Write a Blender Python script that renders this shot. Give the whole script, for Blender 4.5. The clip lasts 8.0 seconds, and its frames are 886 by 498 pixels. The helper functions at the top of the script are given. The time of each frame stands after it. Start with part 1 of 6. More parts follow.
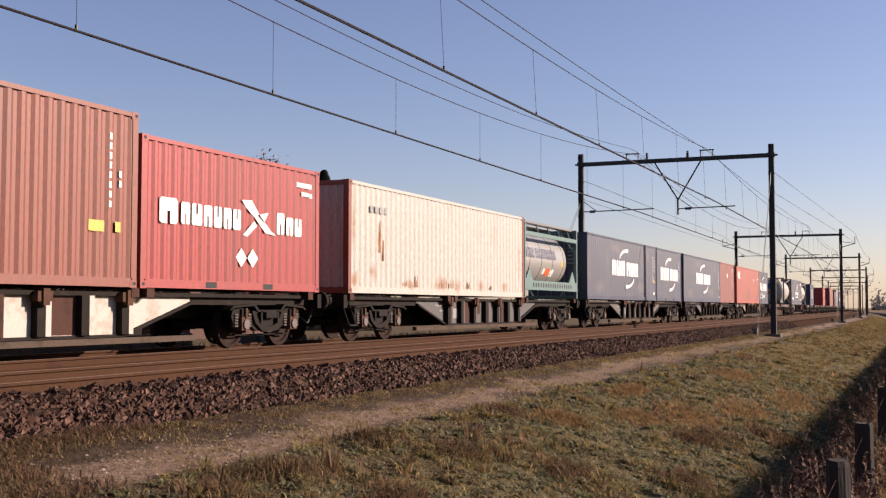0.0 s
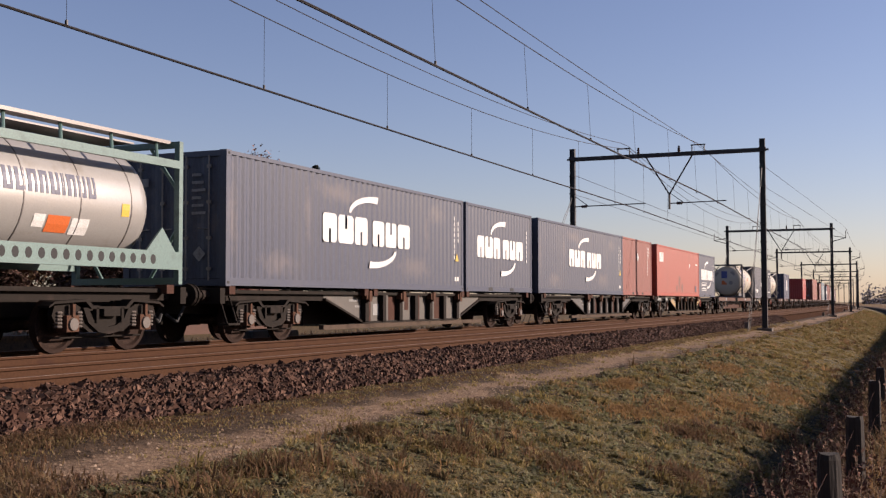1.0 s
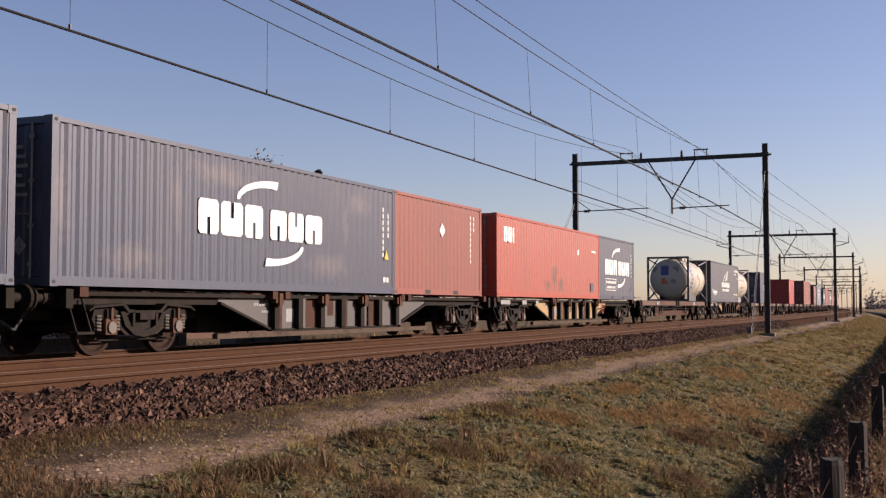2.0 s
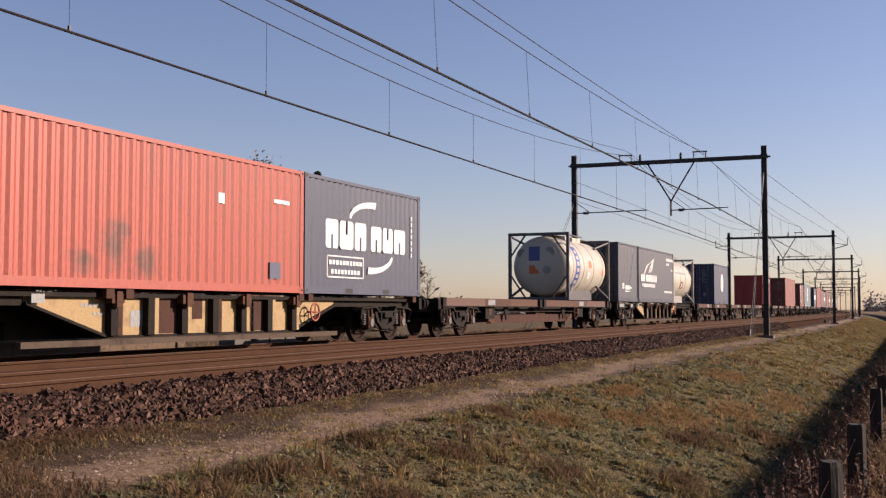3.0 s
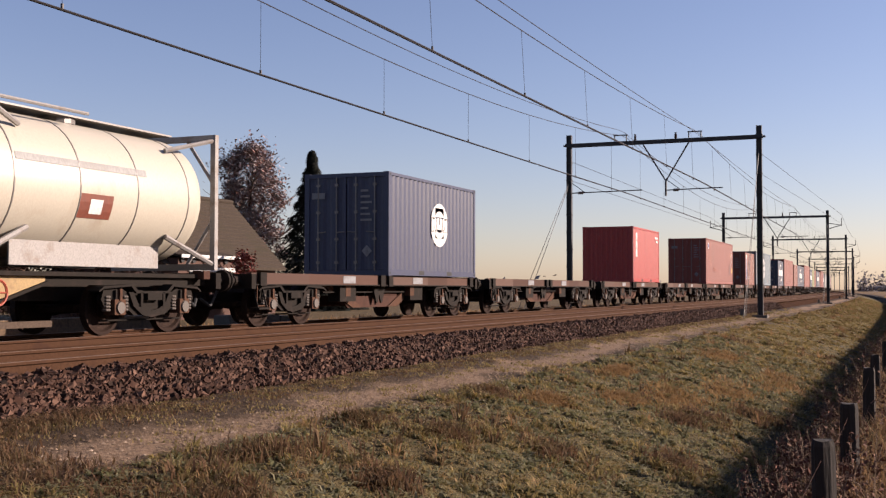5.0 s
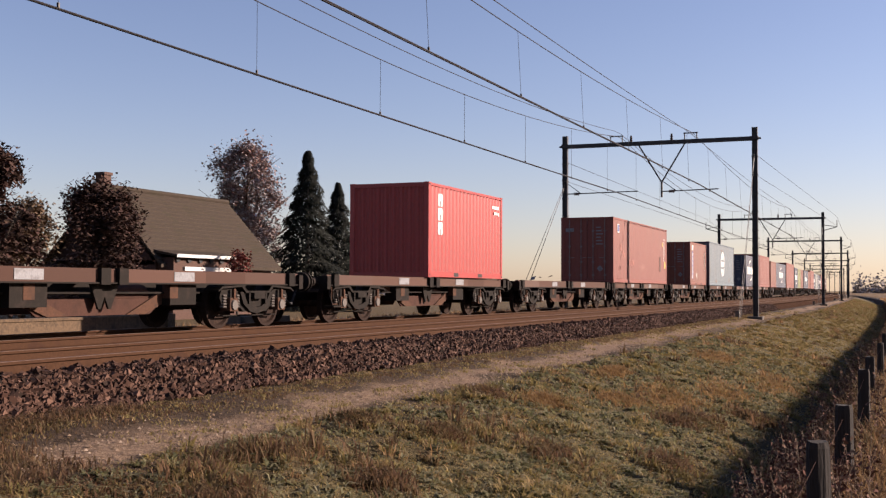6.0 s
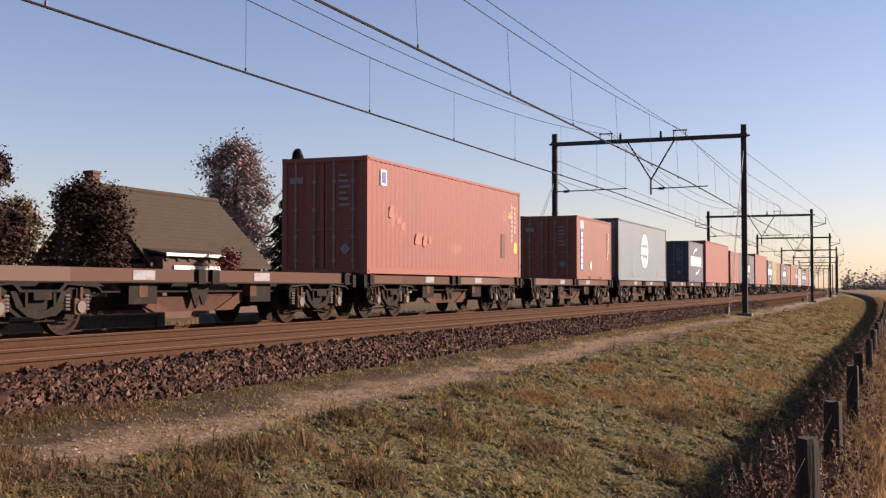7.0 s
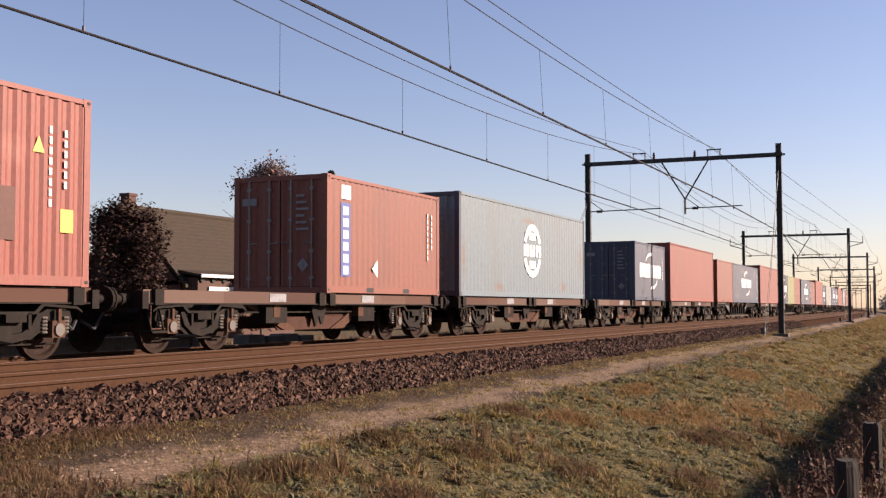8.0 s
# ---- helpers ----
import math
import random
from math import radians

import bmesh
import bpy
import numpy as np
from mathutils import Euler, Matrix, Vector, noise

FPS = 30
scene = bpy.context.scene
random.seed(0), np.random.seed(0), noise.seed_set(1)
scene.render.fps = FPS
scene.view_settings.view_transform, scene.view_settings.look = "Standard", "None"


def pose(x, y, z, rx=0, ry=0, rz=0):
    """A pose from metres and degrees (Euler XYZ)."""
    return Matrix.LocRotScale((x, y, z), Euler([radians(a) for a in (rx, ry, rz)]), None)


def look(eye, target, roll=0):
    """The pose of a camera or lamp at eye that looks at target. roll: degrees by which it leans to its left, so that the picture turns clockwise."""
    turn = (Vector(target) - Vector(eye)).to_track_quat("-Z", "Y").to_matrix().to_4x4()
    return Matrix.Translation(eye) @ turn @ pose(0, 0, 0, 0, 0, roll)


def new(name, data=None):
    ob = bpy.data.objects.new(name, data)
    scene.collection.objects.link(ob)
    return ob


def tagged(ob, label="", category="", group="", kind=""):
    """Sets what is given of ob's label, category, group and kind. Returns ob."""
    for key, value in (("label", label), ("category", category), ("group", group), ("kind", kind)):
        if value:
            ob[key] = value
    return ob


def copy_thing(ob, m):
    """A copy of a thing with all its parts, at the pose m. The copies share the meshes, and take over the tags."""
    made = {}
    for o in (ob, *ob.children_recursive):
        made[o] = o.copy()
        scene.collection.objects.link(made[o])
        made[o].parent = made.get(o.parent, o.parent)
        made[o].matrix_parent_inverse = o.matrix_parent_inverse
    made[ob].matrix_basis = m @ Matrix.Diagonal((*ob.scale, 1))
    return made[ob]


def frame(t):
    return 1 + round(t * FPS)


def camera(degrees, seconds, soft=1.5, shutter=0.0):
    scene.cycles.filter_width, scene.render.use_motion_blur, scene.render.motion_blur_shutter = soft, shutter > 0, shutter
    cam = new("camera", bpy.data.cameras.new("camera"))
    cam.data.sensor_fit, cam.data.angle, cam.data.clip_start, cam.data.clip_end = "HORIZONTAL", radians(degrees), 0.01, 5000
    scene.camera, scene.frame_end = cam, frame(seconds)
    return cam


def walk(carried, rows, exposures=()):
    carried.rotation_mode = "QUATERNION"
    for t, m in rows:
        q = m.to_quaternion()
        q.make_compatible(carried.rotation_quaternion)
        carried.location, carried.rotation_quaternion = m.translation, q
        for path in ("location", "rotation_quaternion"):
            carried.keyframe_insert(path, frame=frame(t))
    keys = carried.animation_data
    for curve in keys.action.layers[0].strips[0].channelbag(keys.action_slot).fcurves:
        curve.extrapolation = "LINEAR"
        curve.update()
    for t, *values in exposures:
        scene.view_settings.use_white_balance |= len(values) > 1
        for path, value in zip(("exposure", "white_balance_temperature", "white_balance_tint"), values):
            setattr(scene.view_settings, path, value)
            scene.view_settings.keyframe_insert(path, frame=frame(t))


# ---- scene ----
cam = camera(43.14, 8.0, soft=1.3)
RAIL = 0.81          # height of the eye above the rails
# seconds, yaw, pitch, roll of the camera; run of the train in metres
TIMES = [(0, 23.47, 2.99, -0.03, 0.01), (0.5, 23.55, 2.97, 0.08, -11.96), (1, 23.06, 2.74, 0.12, -24.34),
         (2.5, 23.23, 3.07, 0.01, -60.27), (3, 23.13, 3.06, -0.03, -72.44), (3.5, 22.57, 2.91, -0.15, -84.71),
         (4, 22.62, 2.59, -0.11, -96.79), (4.5, 22.88, 2.0, -0.07, -109.21), (6, 22.64, 2.05, -0.24, -145.29),
         (6.5, 22.03, 1.66, -0.67, -157.4), (7, 22.13, 1.94, -0.06, -169.56), (7.5, 23.38, 2.85, 0.2, -181.61),
         (8, 23.83, 3.0, 0.06, -192.99)]
walk(cam, [(t, pose(0, 0, RAIL, 90 + p, r, w)) for t, w, p, r, s in TIMES],
     exposures=[(0, 1.12, 6600, 21), (1, 0.96, 6600, 21), (2.5, 1.03, 6600, 21), (3.5, 1.01, 6600, 21), (4.5, 1.11, 6600, 21), (6.5, 1.27, 6750, 21), (8, 1.39, 6850, 21)])

# ---- light ----
SUN_EL, SUN_AZ = 20.0, 33.0     # degrees: height, and turn from the crosswise direction towards the line ahead
world = bpy.data.worlds.new("sky")
scene.world = world
world.use_nodes = True
wn = world.node_tree.nodes
sky = wn.new("ShaderNodeTexSky")
sky.sky_type = 'NISHITA'
sky.sun_disc = False
sky.sun_elevation = radians(SUN_EL)
sky.sun_rotation = radians(90 - SUN_AZ)
sky.altitude = 10
sky.air_density = 1.0
sky.dust_density = 0.45
sky.ozone_density = 2.2
wn["Background"].inputs["Strength"].default_value = 0.06
hue = wn.new("ShaderNodeMixRGB")
hue.blend_type = 'MULTIPLY'
hue.inputs[0].default_value = 1.0
hue.inputs[2].default_value = (1.03, 0.94, 1.02, 1)
world.node_tree.links.new(sky.outputs[0], hue.inputs[1])
world.node_tree.links.new(hue.outputs[0], wn["Background"].inputs["Color"])
sun = new("sun", bpy.data.lights.new("sun", 'SUN'))
sun.data.energy = 5.0
sun.data.angle = radians(0.6)
sun.data.color = (1.0, 0.87, 0.72)
sx, sy, sz = (math.cos(radians(SUN_EL)) * math.cos(radians(SUN_AZ)), math.cos(radians(SUN_EL)) * math.sin(radians(SUN_AZ)),
              math.sin(radians(SUN_EL)))
sun.matrix_basis = look((sx * 80, sy * 80, sz * 80), (0, 0, 0))


# ---- materials ----
def material(name, base, rough=0.6, metal=0.0, spots=None, amount=0.5, scale=3.0, fine=40.0, bump=0.15, spec=0.4, streak=1.0, dist=0.01, tint=0.25):
    """A weathered surface: base colour varied at two scales, patches of a second colour, fine relief."""
    m = bpy.data.materials.new(name)
    m.use_nodes = True
    nt = m.node_tree
    N, L = nt.nodes, nt.links
    b = N["Principled BSDF"]
    b.inputs["Roughness"].default_value = rough
    b.inputs["Metallic"].default_value = metal
    b.inputs["Specular IOR Level"].default_value = spec
    co = N.new("ShaderNodeTexCoord")
    mp = N.new("ShaderNodeMapping")
    mp.inputs["Scale"].default_value = (1, 1, 1 / streak)
    L.new(co.outputs["Object"], mp.inputs[0])
    n1 = N.new("ShaderNodeTexNoise")
    n1.inputs["Scale"].default_value = scale
    n1.inputs["Detail"].default_value = 6
    n1.inputs["Roughness"].default_value = 0.65
    n2 = N.new("ShaderNodeTexNoise")
    n2.inputs["Scale"].default_value = fine
    n2.inputs["Detail"].default_value = 4
    L.new(mp.outputs[0], n1.inputs["Vector"])
    L.new(mp.outputs[0], n2.inputs["Vector"])
    dark = tuple(c * (1 - tint) for c in base)
    lite = tuple(min(1, c * (1 + tint * 0.6)) for c in base)
    r1 = N.new("ShaderNodeValToRGB")
    r1.color_ramp.elements[0].position, r1.color_ramp.elements[0].color = 0.3, (*dark, 1)
    r1.color_ramp.elements[1].position, r1.color_ramp.elements[1].color = 0.7, (*lite, 1)
    L.new(n2.outputs["Fac"], r1.inputs[0])
    last = r1.outputs[0]
    if spots:
        r2 = N.new("ShaderNodeValToRGB")
        r2.color_ramp.elements[0].position = 0.62 - 0.2 * amount
        r2.color_ramp.elements[1].position = 0.78 - 0.1 * amount
        L.new(n1.outputs["Fac"], r2.inputs[0])
        mx = N.new("ShaderNodeMixRGB")
        mx.inputs[2].default_value = (*spots, 1)
        L.new(r2.outputs[0], mx.inputs[0])
        L.new(last, mx.inputs[1])
        last = mx.outputs[0]
    L.new(last, b.inputs["Base Color"])
    if bump:
        bp = N.new("ShaderNodeBump")
        bp.inputs["Strength"].default_value = bump
        bp.inputs["Distance"].default_value = dist
        L.new(n2.outputs["Fac"], bp.inputs["Height"])
        L.new(bp.outputs[0], b.inputs["Normal"])
    return m


def varied(name, colours, rough=0.9, by="island", spec=0.2):
    """A spread of colours picked at random for each piece of a mesh (by="island") or for each object."""
    m = bpy.data.materials.new(name)
    m.use_nodes = True
    N, L = m.node_tree.nodes, m.node_tree.links
    b = N["Principled BSDF"]
    b.inputs["Roughness"].default_value = rough
    b.inputs["Specular IOR Level"].default_value = spec
    if by == "island":
        rnd = N.new("ShaderNodeNewGeometry").outputs["Random Per Island"]
    else:
        rnd = N.new("ShaderNodeObjectInfo").outputs["Random"]
    r = N.new("ShaderNodeValToRGB")
    el = r.color_ramp.elements
    while len(el) < len(colours):
        el.new(0.5)
    for i, c in enumerate(colours):
        el[i].position, el[i].color = i / (len(colours) - 1), (*c, 1)
    L.new(rnd, r.inputs[0])
    L.new(r.outputs[0], b.inputs["Base Color"])
    return m


MAT = {
    "brownred": material("brownred_paint", (0.150, 0.039, 0.021), 0.55, spots=(0.105, 0.033, 0.021), amount=0.45, scale=1.2, streak=4),
    "red": material("red_paint", (0.225, 0.026, 0.022), 0.5, spots=(0.16, 0.028, 0.022), amount=0.5, scale=1.2, streak=4),
    "brightred": material("bright_red_paint", (0.278, 0.023, 0.019), 0.45, spots=(0.233, 0.025, 0.020), amount=0.3, scale=1.0, streak=4),
    "orange": material("orange_red_paint", (0.256, 0.043, 0.023), 0.5, spots=(0.186, 0.041, 0.024), amount=0.35, scale=1.2, streak=4),
    "fadedorange": material("faded_orange_paint", (0.167, 0.038, 0.025), 0.6, spots=(0.128, 0.037, 0.025), amount=0.5, scale=1.0, streak=4),
    "cream": material("cream_paint", (0.335, 0.308, 0.268), 0.55, spots=(0.26, 0.215, 0.16), amount=0.3, scale=1.5, streak=5),
    "blue": material("slate_blue_paint", (0.029, 0.036, 0.062), 0.5, spots=(0.041, 0.044, 0.062), amount=0.5, scale=1.2, streak=4),
    "navy": material("navy_paint", (0.019, 0.025, 0.060), 0.45, spots=(0.029, 0.033, 0.055), amount=0.4, scale=1.2, streak=4),
    "slate": material("dark_slate_paint", (0.029, 0.033, 0.049), 0.5, spots=(0.038, 0.041, 0.051), amount=0.4, scale=1.2, streak=4),
    "greyblue": material("pale_grey_blue_paint", (0.090, 0.124, 0.145), 0.55, spots=(0.088, 0.103, 0.111), amount=0.5, scale=1.2, streak=5),
    "lime": material("yellow_green_paint", (0.155, 0.162, 0.060), 0.55, spots=(0.122, 0.125, 0.060), amount=0.4, scale=1.2, streak=4),
    "pale": material("pale_grey_paint", (0.184, 0.184, 0.177), 0.55, spots=(0.147, 0.136, 0.122), amount=0.4, scale=1.2, streak=4),
    "teal": material("teal_frame_paint", (0.076, 0.136, 0.125), 0.5, spots=(0.044, 0.081, 0.073), amount=0.35),
    "tank": material("tank_cladding", (0.313, 0.303, 0.286), 0.32, 0.35, spots=(0.230, 0.207, 0.174), amount=0.3, scale=1.2, bump=0.04, tint=0.07),
    "whitetank": material("white_tank_paint", (0.367, 0.336, 0.276), 0.4, spots=(0.286, 0.239, 0.184), amount=0.3, scale=1.1, streak=2, bump=0.05, tint=0.07),
    "darkframe": material("dark_frame_paint", (0.063, 0.060, 0.063), 0.5, spots=(0.126, 0.082, 0.057), amount=0.3),
    "greyframe": material("grey_frame_paint", (0.214, 0.201, 0.189), 0.5, spots=(0.126, 0.088, 0.063), amount=0.4),
    "white": material("white_marking", (0.528, 0.521, 0.502), 0.5, spots=(0.386, 0.354, 0.322), amount=0.2, bump=0),
    "bluemark": material("blue_marking", (0.044, 0.063, 0.207), 0.5, bump=0),
    "greymark": material("grey_marking", (0.045, 0.05, 0.085), 0.5, bump=0),
    "yellow": material("yellow_sticker", (0.472, 0.315, 0.037), 0.5, bump=0),
    "orangemark": material("orange_plate", (0.472, 0.107, 0.025), 0.5, bump=0),
    "markgrey": material("faded_marking", (0.170, 0.170, 0.178), 0.6, spots=(0.085, 0.076, 0.076), amount=0.6, scale=9, bump=0),
    "gasket": material("dark_gap", (0.015, 0.015, 0.016), 0.8, bump=0),
    "pinkpatch": material("worn_paint", (0.230, 0.072, 0.051), 0.65, spots=(0.187, 0.051, 0.034), amount=0.6, scale=6),
    "bar": material("galvanised_bar", (0.158, 0.144, 0.136), 0.45, 0.5, bump=0.05),
    "under": material("grimy_underframe", (0.014, 0.011, 0.009), 0.75, spots=(0.026, 0.018, 0.015), amount=0.45, scale=4, spec=0.08),
    "rustframe": material("rusty_brown_frame", (0.053, 0.025, 0.018), 0.85, spots=(0.024, 0.014, 0.011), amount=0.5, scale=2.5, spec=0.12),
    "panel_white": material("dirty_white_panel", (0.34, 0.31, 0.265), 0.6, spots=(0.15, 0.075, 0.04), amount=0.55, scale=1.5, tint=0.1),
    "panel_grey": material("dark_grey_panel", (0.047, 0.043, 0.042), 0.65, spots=(0.066, 0.053, 0.044), amount=0.5, scale=3),
    "panel_olive": material("olive_grey_panel", (0.058, 0.051, 0.043), 0.65, spots=(0.076, 0.060, 0.047), amount=0.5, scale=3),
    "panel_yellow": material("dirty_yellow_panel", (0.253, 0.165, 0.065), 0.65, spots=(0.128, 0.065, 0.027), amount=0.5, scale=2.5),
    "wheel": material("wheel_steel", (0.022, 0.013, 0.010), 0.8, 0.0, spots=(0.048, 0.027, 0.018), amount=0.4, scale=5, spec=0.08),
    "spring": material("spring_steel", (0.076, 0.061, 0.051), 0.6, spots=(0.030, 0.022, 0.019), amount=0.4, scale=9),
    "handwheel": material("red_handwheel", (0.283, 0.057, 0.031), 0.6),
    "rail": material("rusty_rail", (0.051, 0.025, 0.014), 0.8, 0.0, spots=(0.035, 0.017, 0.012), amount=0.5, scale=3, spec=0.05),
    "railtop": material("running_surface", (0.092, 0.054, 0.037), 0.55, 0.4, bump=0),
    "sleeper": material("dusty_sleeper", (0.054, 0.026, 0.012), 0.9, spots=(0.039, 0.018, 0.009), amount=0.5, scale=3, spec=0.03),
    "ballast": material("ballast_bed", (0.038, 0.017, 0.008), 0.95, spots=(0.023, 0.011, 0.007), amount=0.6, scale=1.5, fine=22, bump=1.0, dist=0.04, tint=0.5, spec=0.03),
    "steel": material("dark_catenary_steel", (0.020, 0.020, 0.022), 0.55, 0.2, spots=(0.033, 0.030, 0.026), amount=0.4),
    "wire": material("catenary_wire", (0.031, 0.028, 0.028), 0.5, 0.3, bump=0),
    "insulator": material("brown_insulator", (0.037, 0.022, 0.019), 0.3, bump=0),
    "concrete": material("concrete_footing", (0.085, 0.074, 0.062), 0.9, spots=(0.05, 0.045, 0.036), amount=0.5),
    "rooftile": material("brown_roof_tile", (0.048, 0.036, 0.027), 0.85, spots=(0.037, 0.031, 0.020), amount=0.5, scale=0.8, fine=12, tint=0.35, spec=0.1),
    "brick": material("dark_red_brick", (0.069, 0.035, 0.025), 0.9, spots=(0.052, 0.030, 0.025), amount=0.5, scale=2, fine=14, tint=0.35),
    "whitewood": material("white_window_wood", (0.472, 0.459, 0.440), 0.6),
    "bark": material("bark", (0.063, 0.048, 0.037), 0.95, spots=(0.100, 0.082, 0.069), amount=0.5, scale=3, fine=25, bump=0.6),
    "post": material("weathered_post", (0.018, 0.013, 0.010), 0.95, spots=(0.045, 0.036, 0.030), amount=0.5, scale=6, fine=50, streak=8, bump=0.6),
    "rust": material("rust_streak", (0.221, 0.098, 0.038), 0.9, spots=(0.306, 0.187, 0.102), amount=0.5, scale=8, spec=0.1),
    "rustfit": material("rusty_fitting", (0.072, 0.036, 0.023), 0.85, spots=(0.038, 0.024, 0.019), amount=0.6, scale=5, spec=0.1),
    "dustbeam": material("dusty_beam", (0.075, 0.055, 0.042), 0.9, spots=(0.03, 0.022, 0.018), amount=0.6, scale=2, spec=0.05),
    "tanwall": material("leaf_strewn_wall", (0.096, 0.060, 0.033), 0.9, spots=(0.030, 0.019, 0.012), amount=0.6, scale=5, fine=18, tint=0.4, bump=0.4),
    "darkpatch": material("brown_repair_paint", (0.075, 0.027, 0.019), 0.7, spots=(0.05, 0.022, 0.016), amount=0.5),
    "stalk": material("dry_stalk", (0.170, 0.115, 0.072), 0.9),
    "glass": material("dark_window", (0.013, 0.014, 0.016), 0.1, bump=0),
}


def stained(base, name, colour, places):
    """A copy of a paint with soft-edged stains; places are (y, z, half width, half height) on the wall."""
    m = base.copy()
    m.name = name
    N, L = m.node_tree.nodes, m.node_tree.links
    b = N["Principled BSDF"]
    co = N.new("ShaderNodeTexCoord")
    rag = N.new("ShaderNodeTexNoise")
    rag.inputs["Scale"].default_value = 4.5
    rag.inputs["Detail"].default_value = 7
    rag.inputs["Roughness"].default_value = 0.7
    L.new(co.outputs["Object"], rag.inputs["Vector"])
    last = b.inputs["Base Color"].links[0].from_socket
    for y, z, w, h in places:
        mp = N.new("ShaderNodeMapping")
        mp.inputs["Location"].default_value = (0, -y / w, -z / h)
        mp.inputs["Scale"].default_value = (0, 1 / w, 1 / h)
        L.new(co.outputs["Object"], mp.inputs[0])
        ln = N.new("ShaderNodeVectorMath")
        ln.operation = 'LENGTH'
        L.new(mp.outputs[0], ln.inputs[0])
        far = N.new("ShaderNodeMath")
        far.operation = 'MULTIPLY_ADD'
        far.inputs[1].default_value = -0.55
        L.new(ln.outputs["Value"], far.inputs[0])
        L.new(rag.outputs["Fac"], far.inputs[2])
        r = N.new("ShaderNodeValToRGB")
        r.color_ramp.elements[0].position, r.color_ramp.elements[0].color = 0.08, (0, 0, 0, 1)
        r.color_ramp.elements[1].position, r.color_ramp.elements[1].color = 0.42, (0.85, 0.85, 0.85, 1)
        L.new(far.outputs[0], r.inputs[0])
        mx = N.new("ShaderNodeMixRGB")
        mx.inputs[2].default_value = (*colour, 1)
        L.new(r.outputs[0], mx.inputs[0])
        L.new(last, mx.inputs[1])
        last = mx.outputs[0]
    L.new(last, b.inputs["Base Color"])
    return m


MAT["orange_sooty"] = stained(MAT["orange"], "sooty_orange_paint", (0.060, 0.024, 0.015), [(6.05, 0.75, 0.55, 0.6), (5.3, 0.42, 0.5, 0.35), (6.85, 0.45, 0.5, 0.5), (6.3, 1.05, 0.25, 0.3)])
MAT["blue_worn"] = stained(MAT["blue"], "scuffed_slate_blue_paint", (0.075, 0.068, 0.078), [(0.25, 1.4, 0.3, 1.3), (2.0, 0.5, 1.2, 0.4), (4.6, 2.2, 1.6, 0.35), (8.8, 0.6, 1.5, 0.45), (10.3, 2.1, 1.0, 0.4), (3.2, 1.6, 0.25, 0.9), (9.6, 1.6, 0.2, 0.9)])
MAT["cream_rusty"] = stained(MAT["cream"], "rusty_cream_paint", (0.221, 0.111, 0.051), [(1.6, 1.3, 0.14, 0.5), (0.35, 0.3, 0.35, 0.35), (1.3, 0.5, 0.3, 0.3), (5.4, 0.3, 0.75, 0.3), (6.6, 0.25, 0.3, 0.35), (3.4, 0.25, 0.3, 0.2), (8.4, 0.3, 0.35, 0.25), (10.4, 0.3, 0.4, 0.25), (11.8, 1.2, 0.15, 0.9), (0.3, 1.6, 0.12, 0.8)])
MAT["greyblue_rusty"] = stained(MAT["greyblue"], "rust_spotted_grey_blue_paint", (0.111, 0.064, 0.043), [(0.4, 1.2, 0.2, 1.0), (9.6, 0.4, 0.5, 0.25), (11.7, 1.4, 0.2, 0.9), (3.2, 0.3, 0.6, 0.2), (6.0, 2.5, 1.2, 0.14)])
MAT["fadedorange_worn"] = stained(MAT["fadedorange"], "worn_faded_orange_paint", (0.204, 0.072, 0.051), [(1.6, 1.5, 0.5, 0.45), (3.4, 0.95, 0.55, 0.35), (2.2, 1.25, 0.35, 0.3), (6.2, 0.8, 0.9, 0.25), (10.6, 2.0, 0.4, 0.4)])


def plant(name, colours, patches, size=1.3, rough=0.85):
    """Leaves and blades: a colour for each piece, drifting in patches over the ground."""
    m = varied(name, colours, rough)
    N, L = m.node_tree.nodes, m.node_tree.links
    ramp = [n for n in N if n.type == 'VALTORGB'][0]
    co = N.new("ShaderNodeTexCoord")
    n1 = N.new("ShaderNodeTexNoise")
    n1.inputs["Scale"].default_value = size
    n1.inputs["Detail"].default_value = 5
    n1.inputs["Roughness"].default_value = 0.7
    L.new(co.outputs["Object"], n1.inputs["Vector"])
    r = N.new("ShaderNodeValToRGB")
    el = r.color_ramp.elements
    while len(el) < len(patches):
        el.new(0.5)
    for i, c in enumerate(patches):
        el[i].position, el[i].color = 0.36 + 0.28 * i / (len(patches) - 1), (*c, 1)
    L.new(n1.outputs["Fac"], r.inputs[0])
    mx = N.new("ShaderNodeMixRGB")
    mx.inputs[0].default_value = 0.55
    L.new(ramp.outputs[0], mx.inputs[1])
    L.new(r.outputs[0], mx.inputs[2])
    b = N["Principled BSDF"]
    L.new(mx.outputs[0], b.inputs["Base Color"])
    tr = N.new("ShaderNodeBsdfTranslucent")
    L.new(mx.outputs[0], tr.inputs["Color"])
    both = N.new("ShaderNodeMixShader")
    both.inputs[0].default_value = 0.42
    L.new(b.outputs[0], both.inputs[1])
    L.new(tr.outputs[0], both.inputs[2])
    L.new(both.outputs[0], N["Material Output"].inputs["Surface"])
    return m


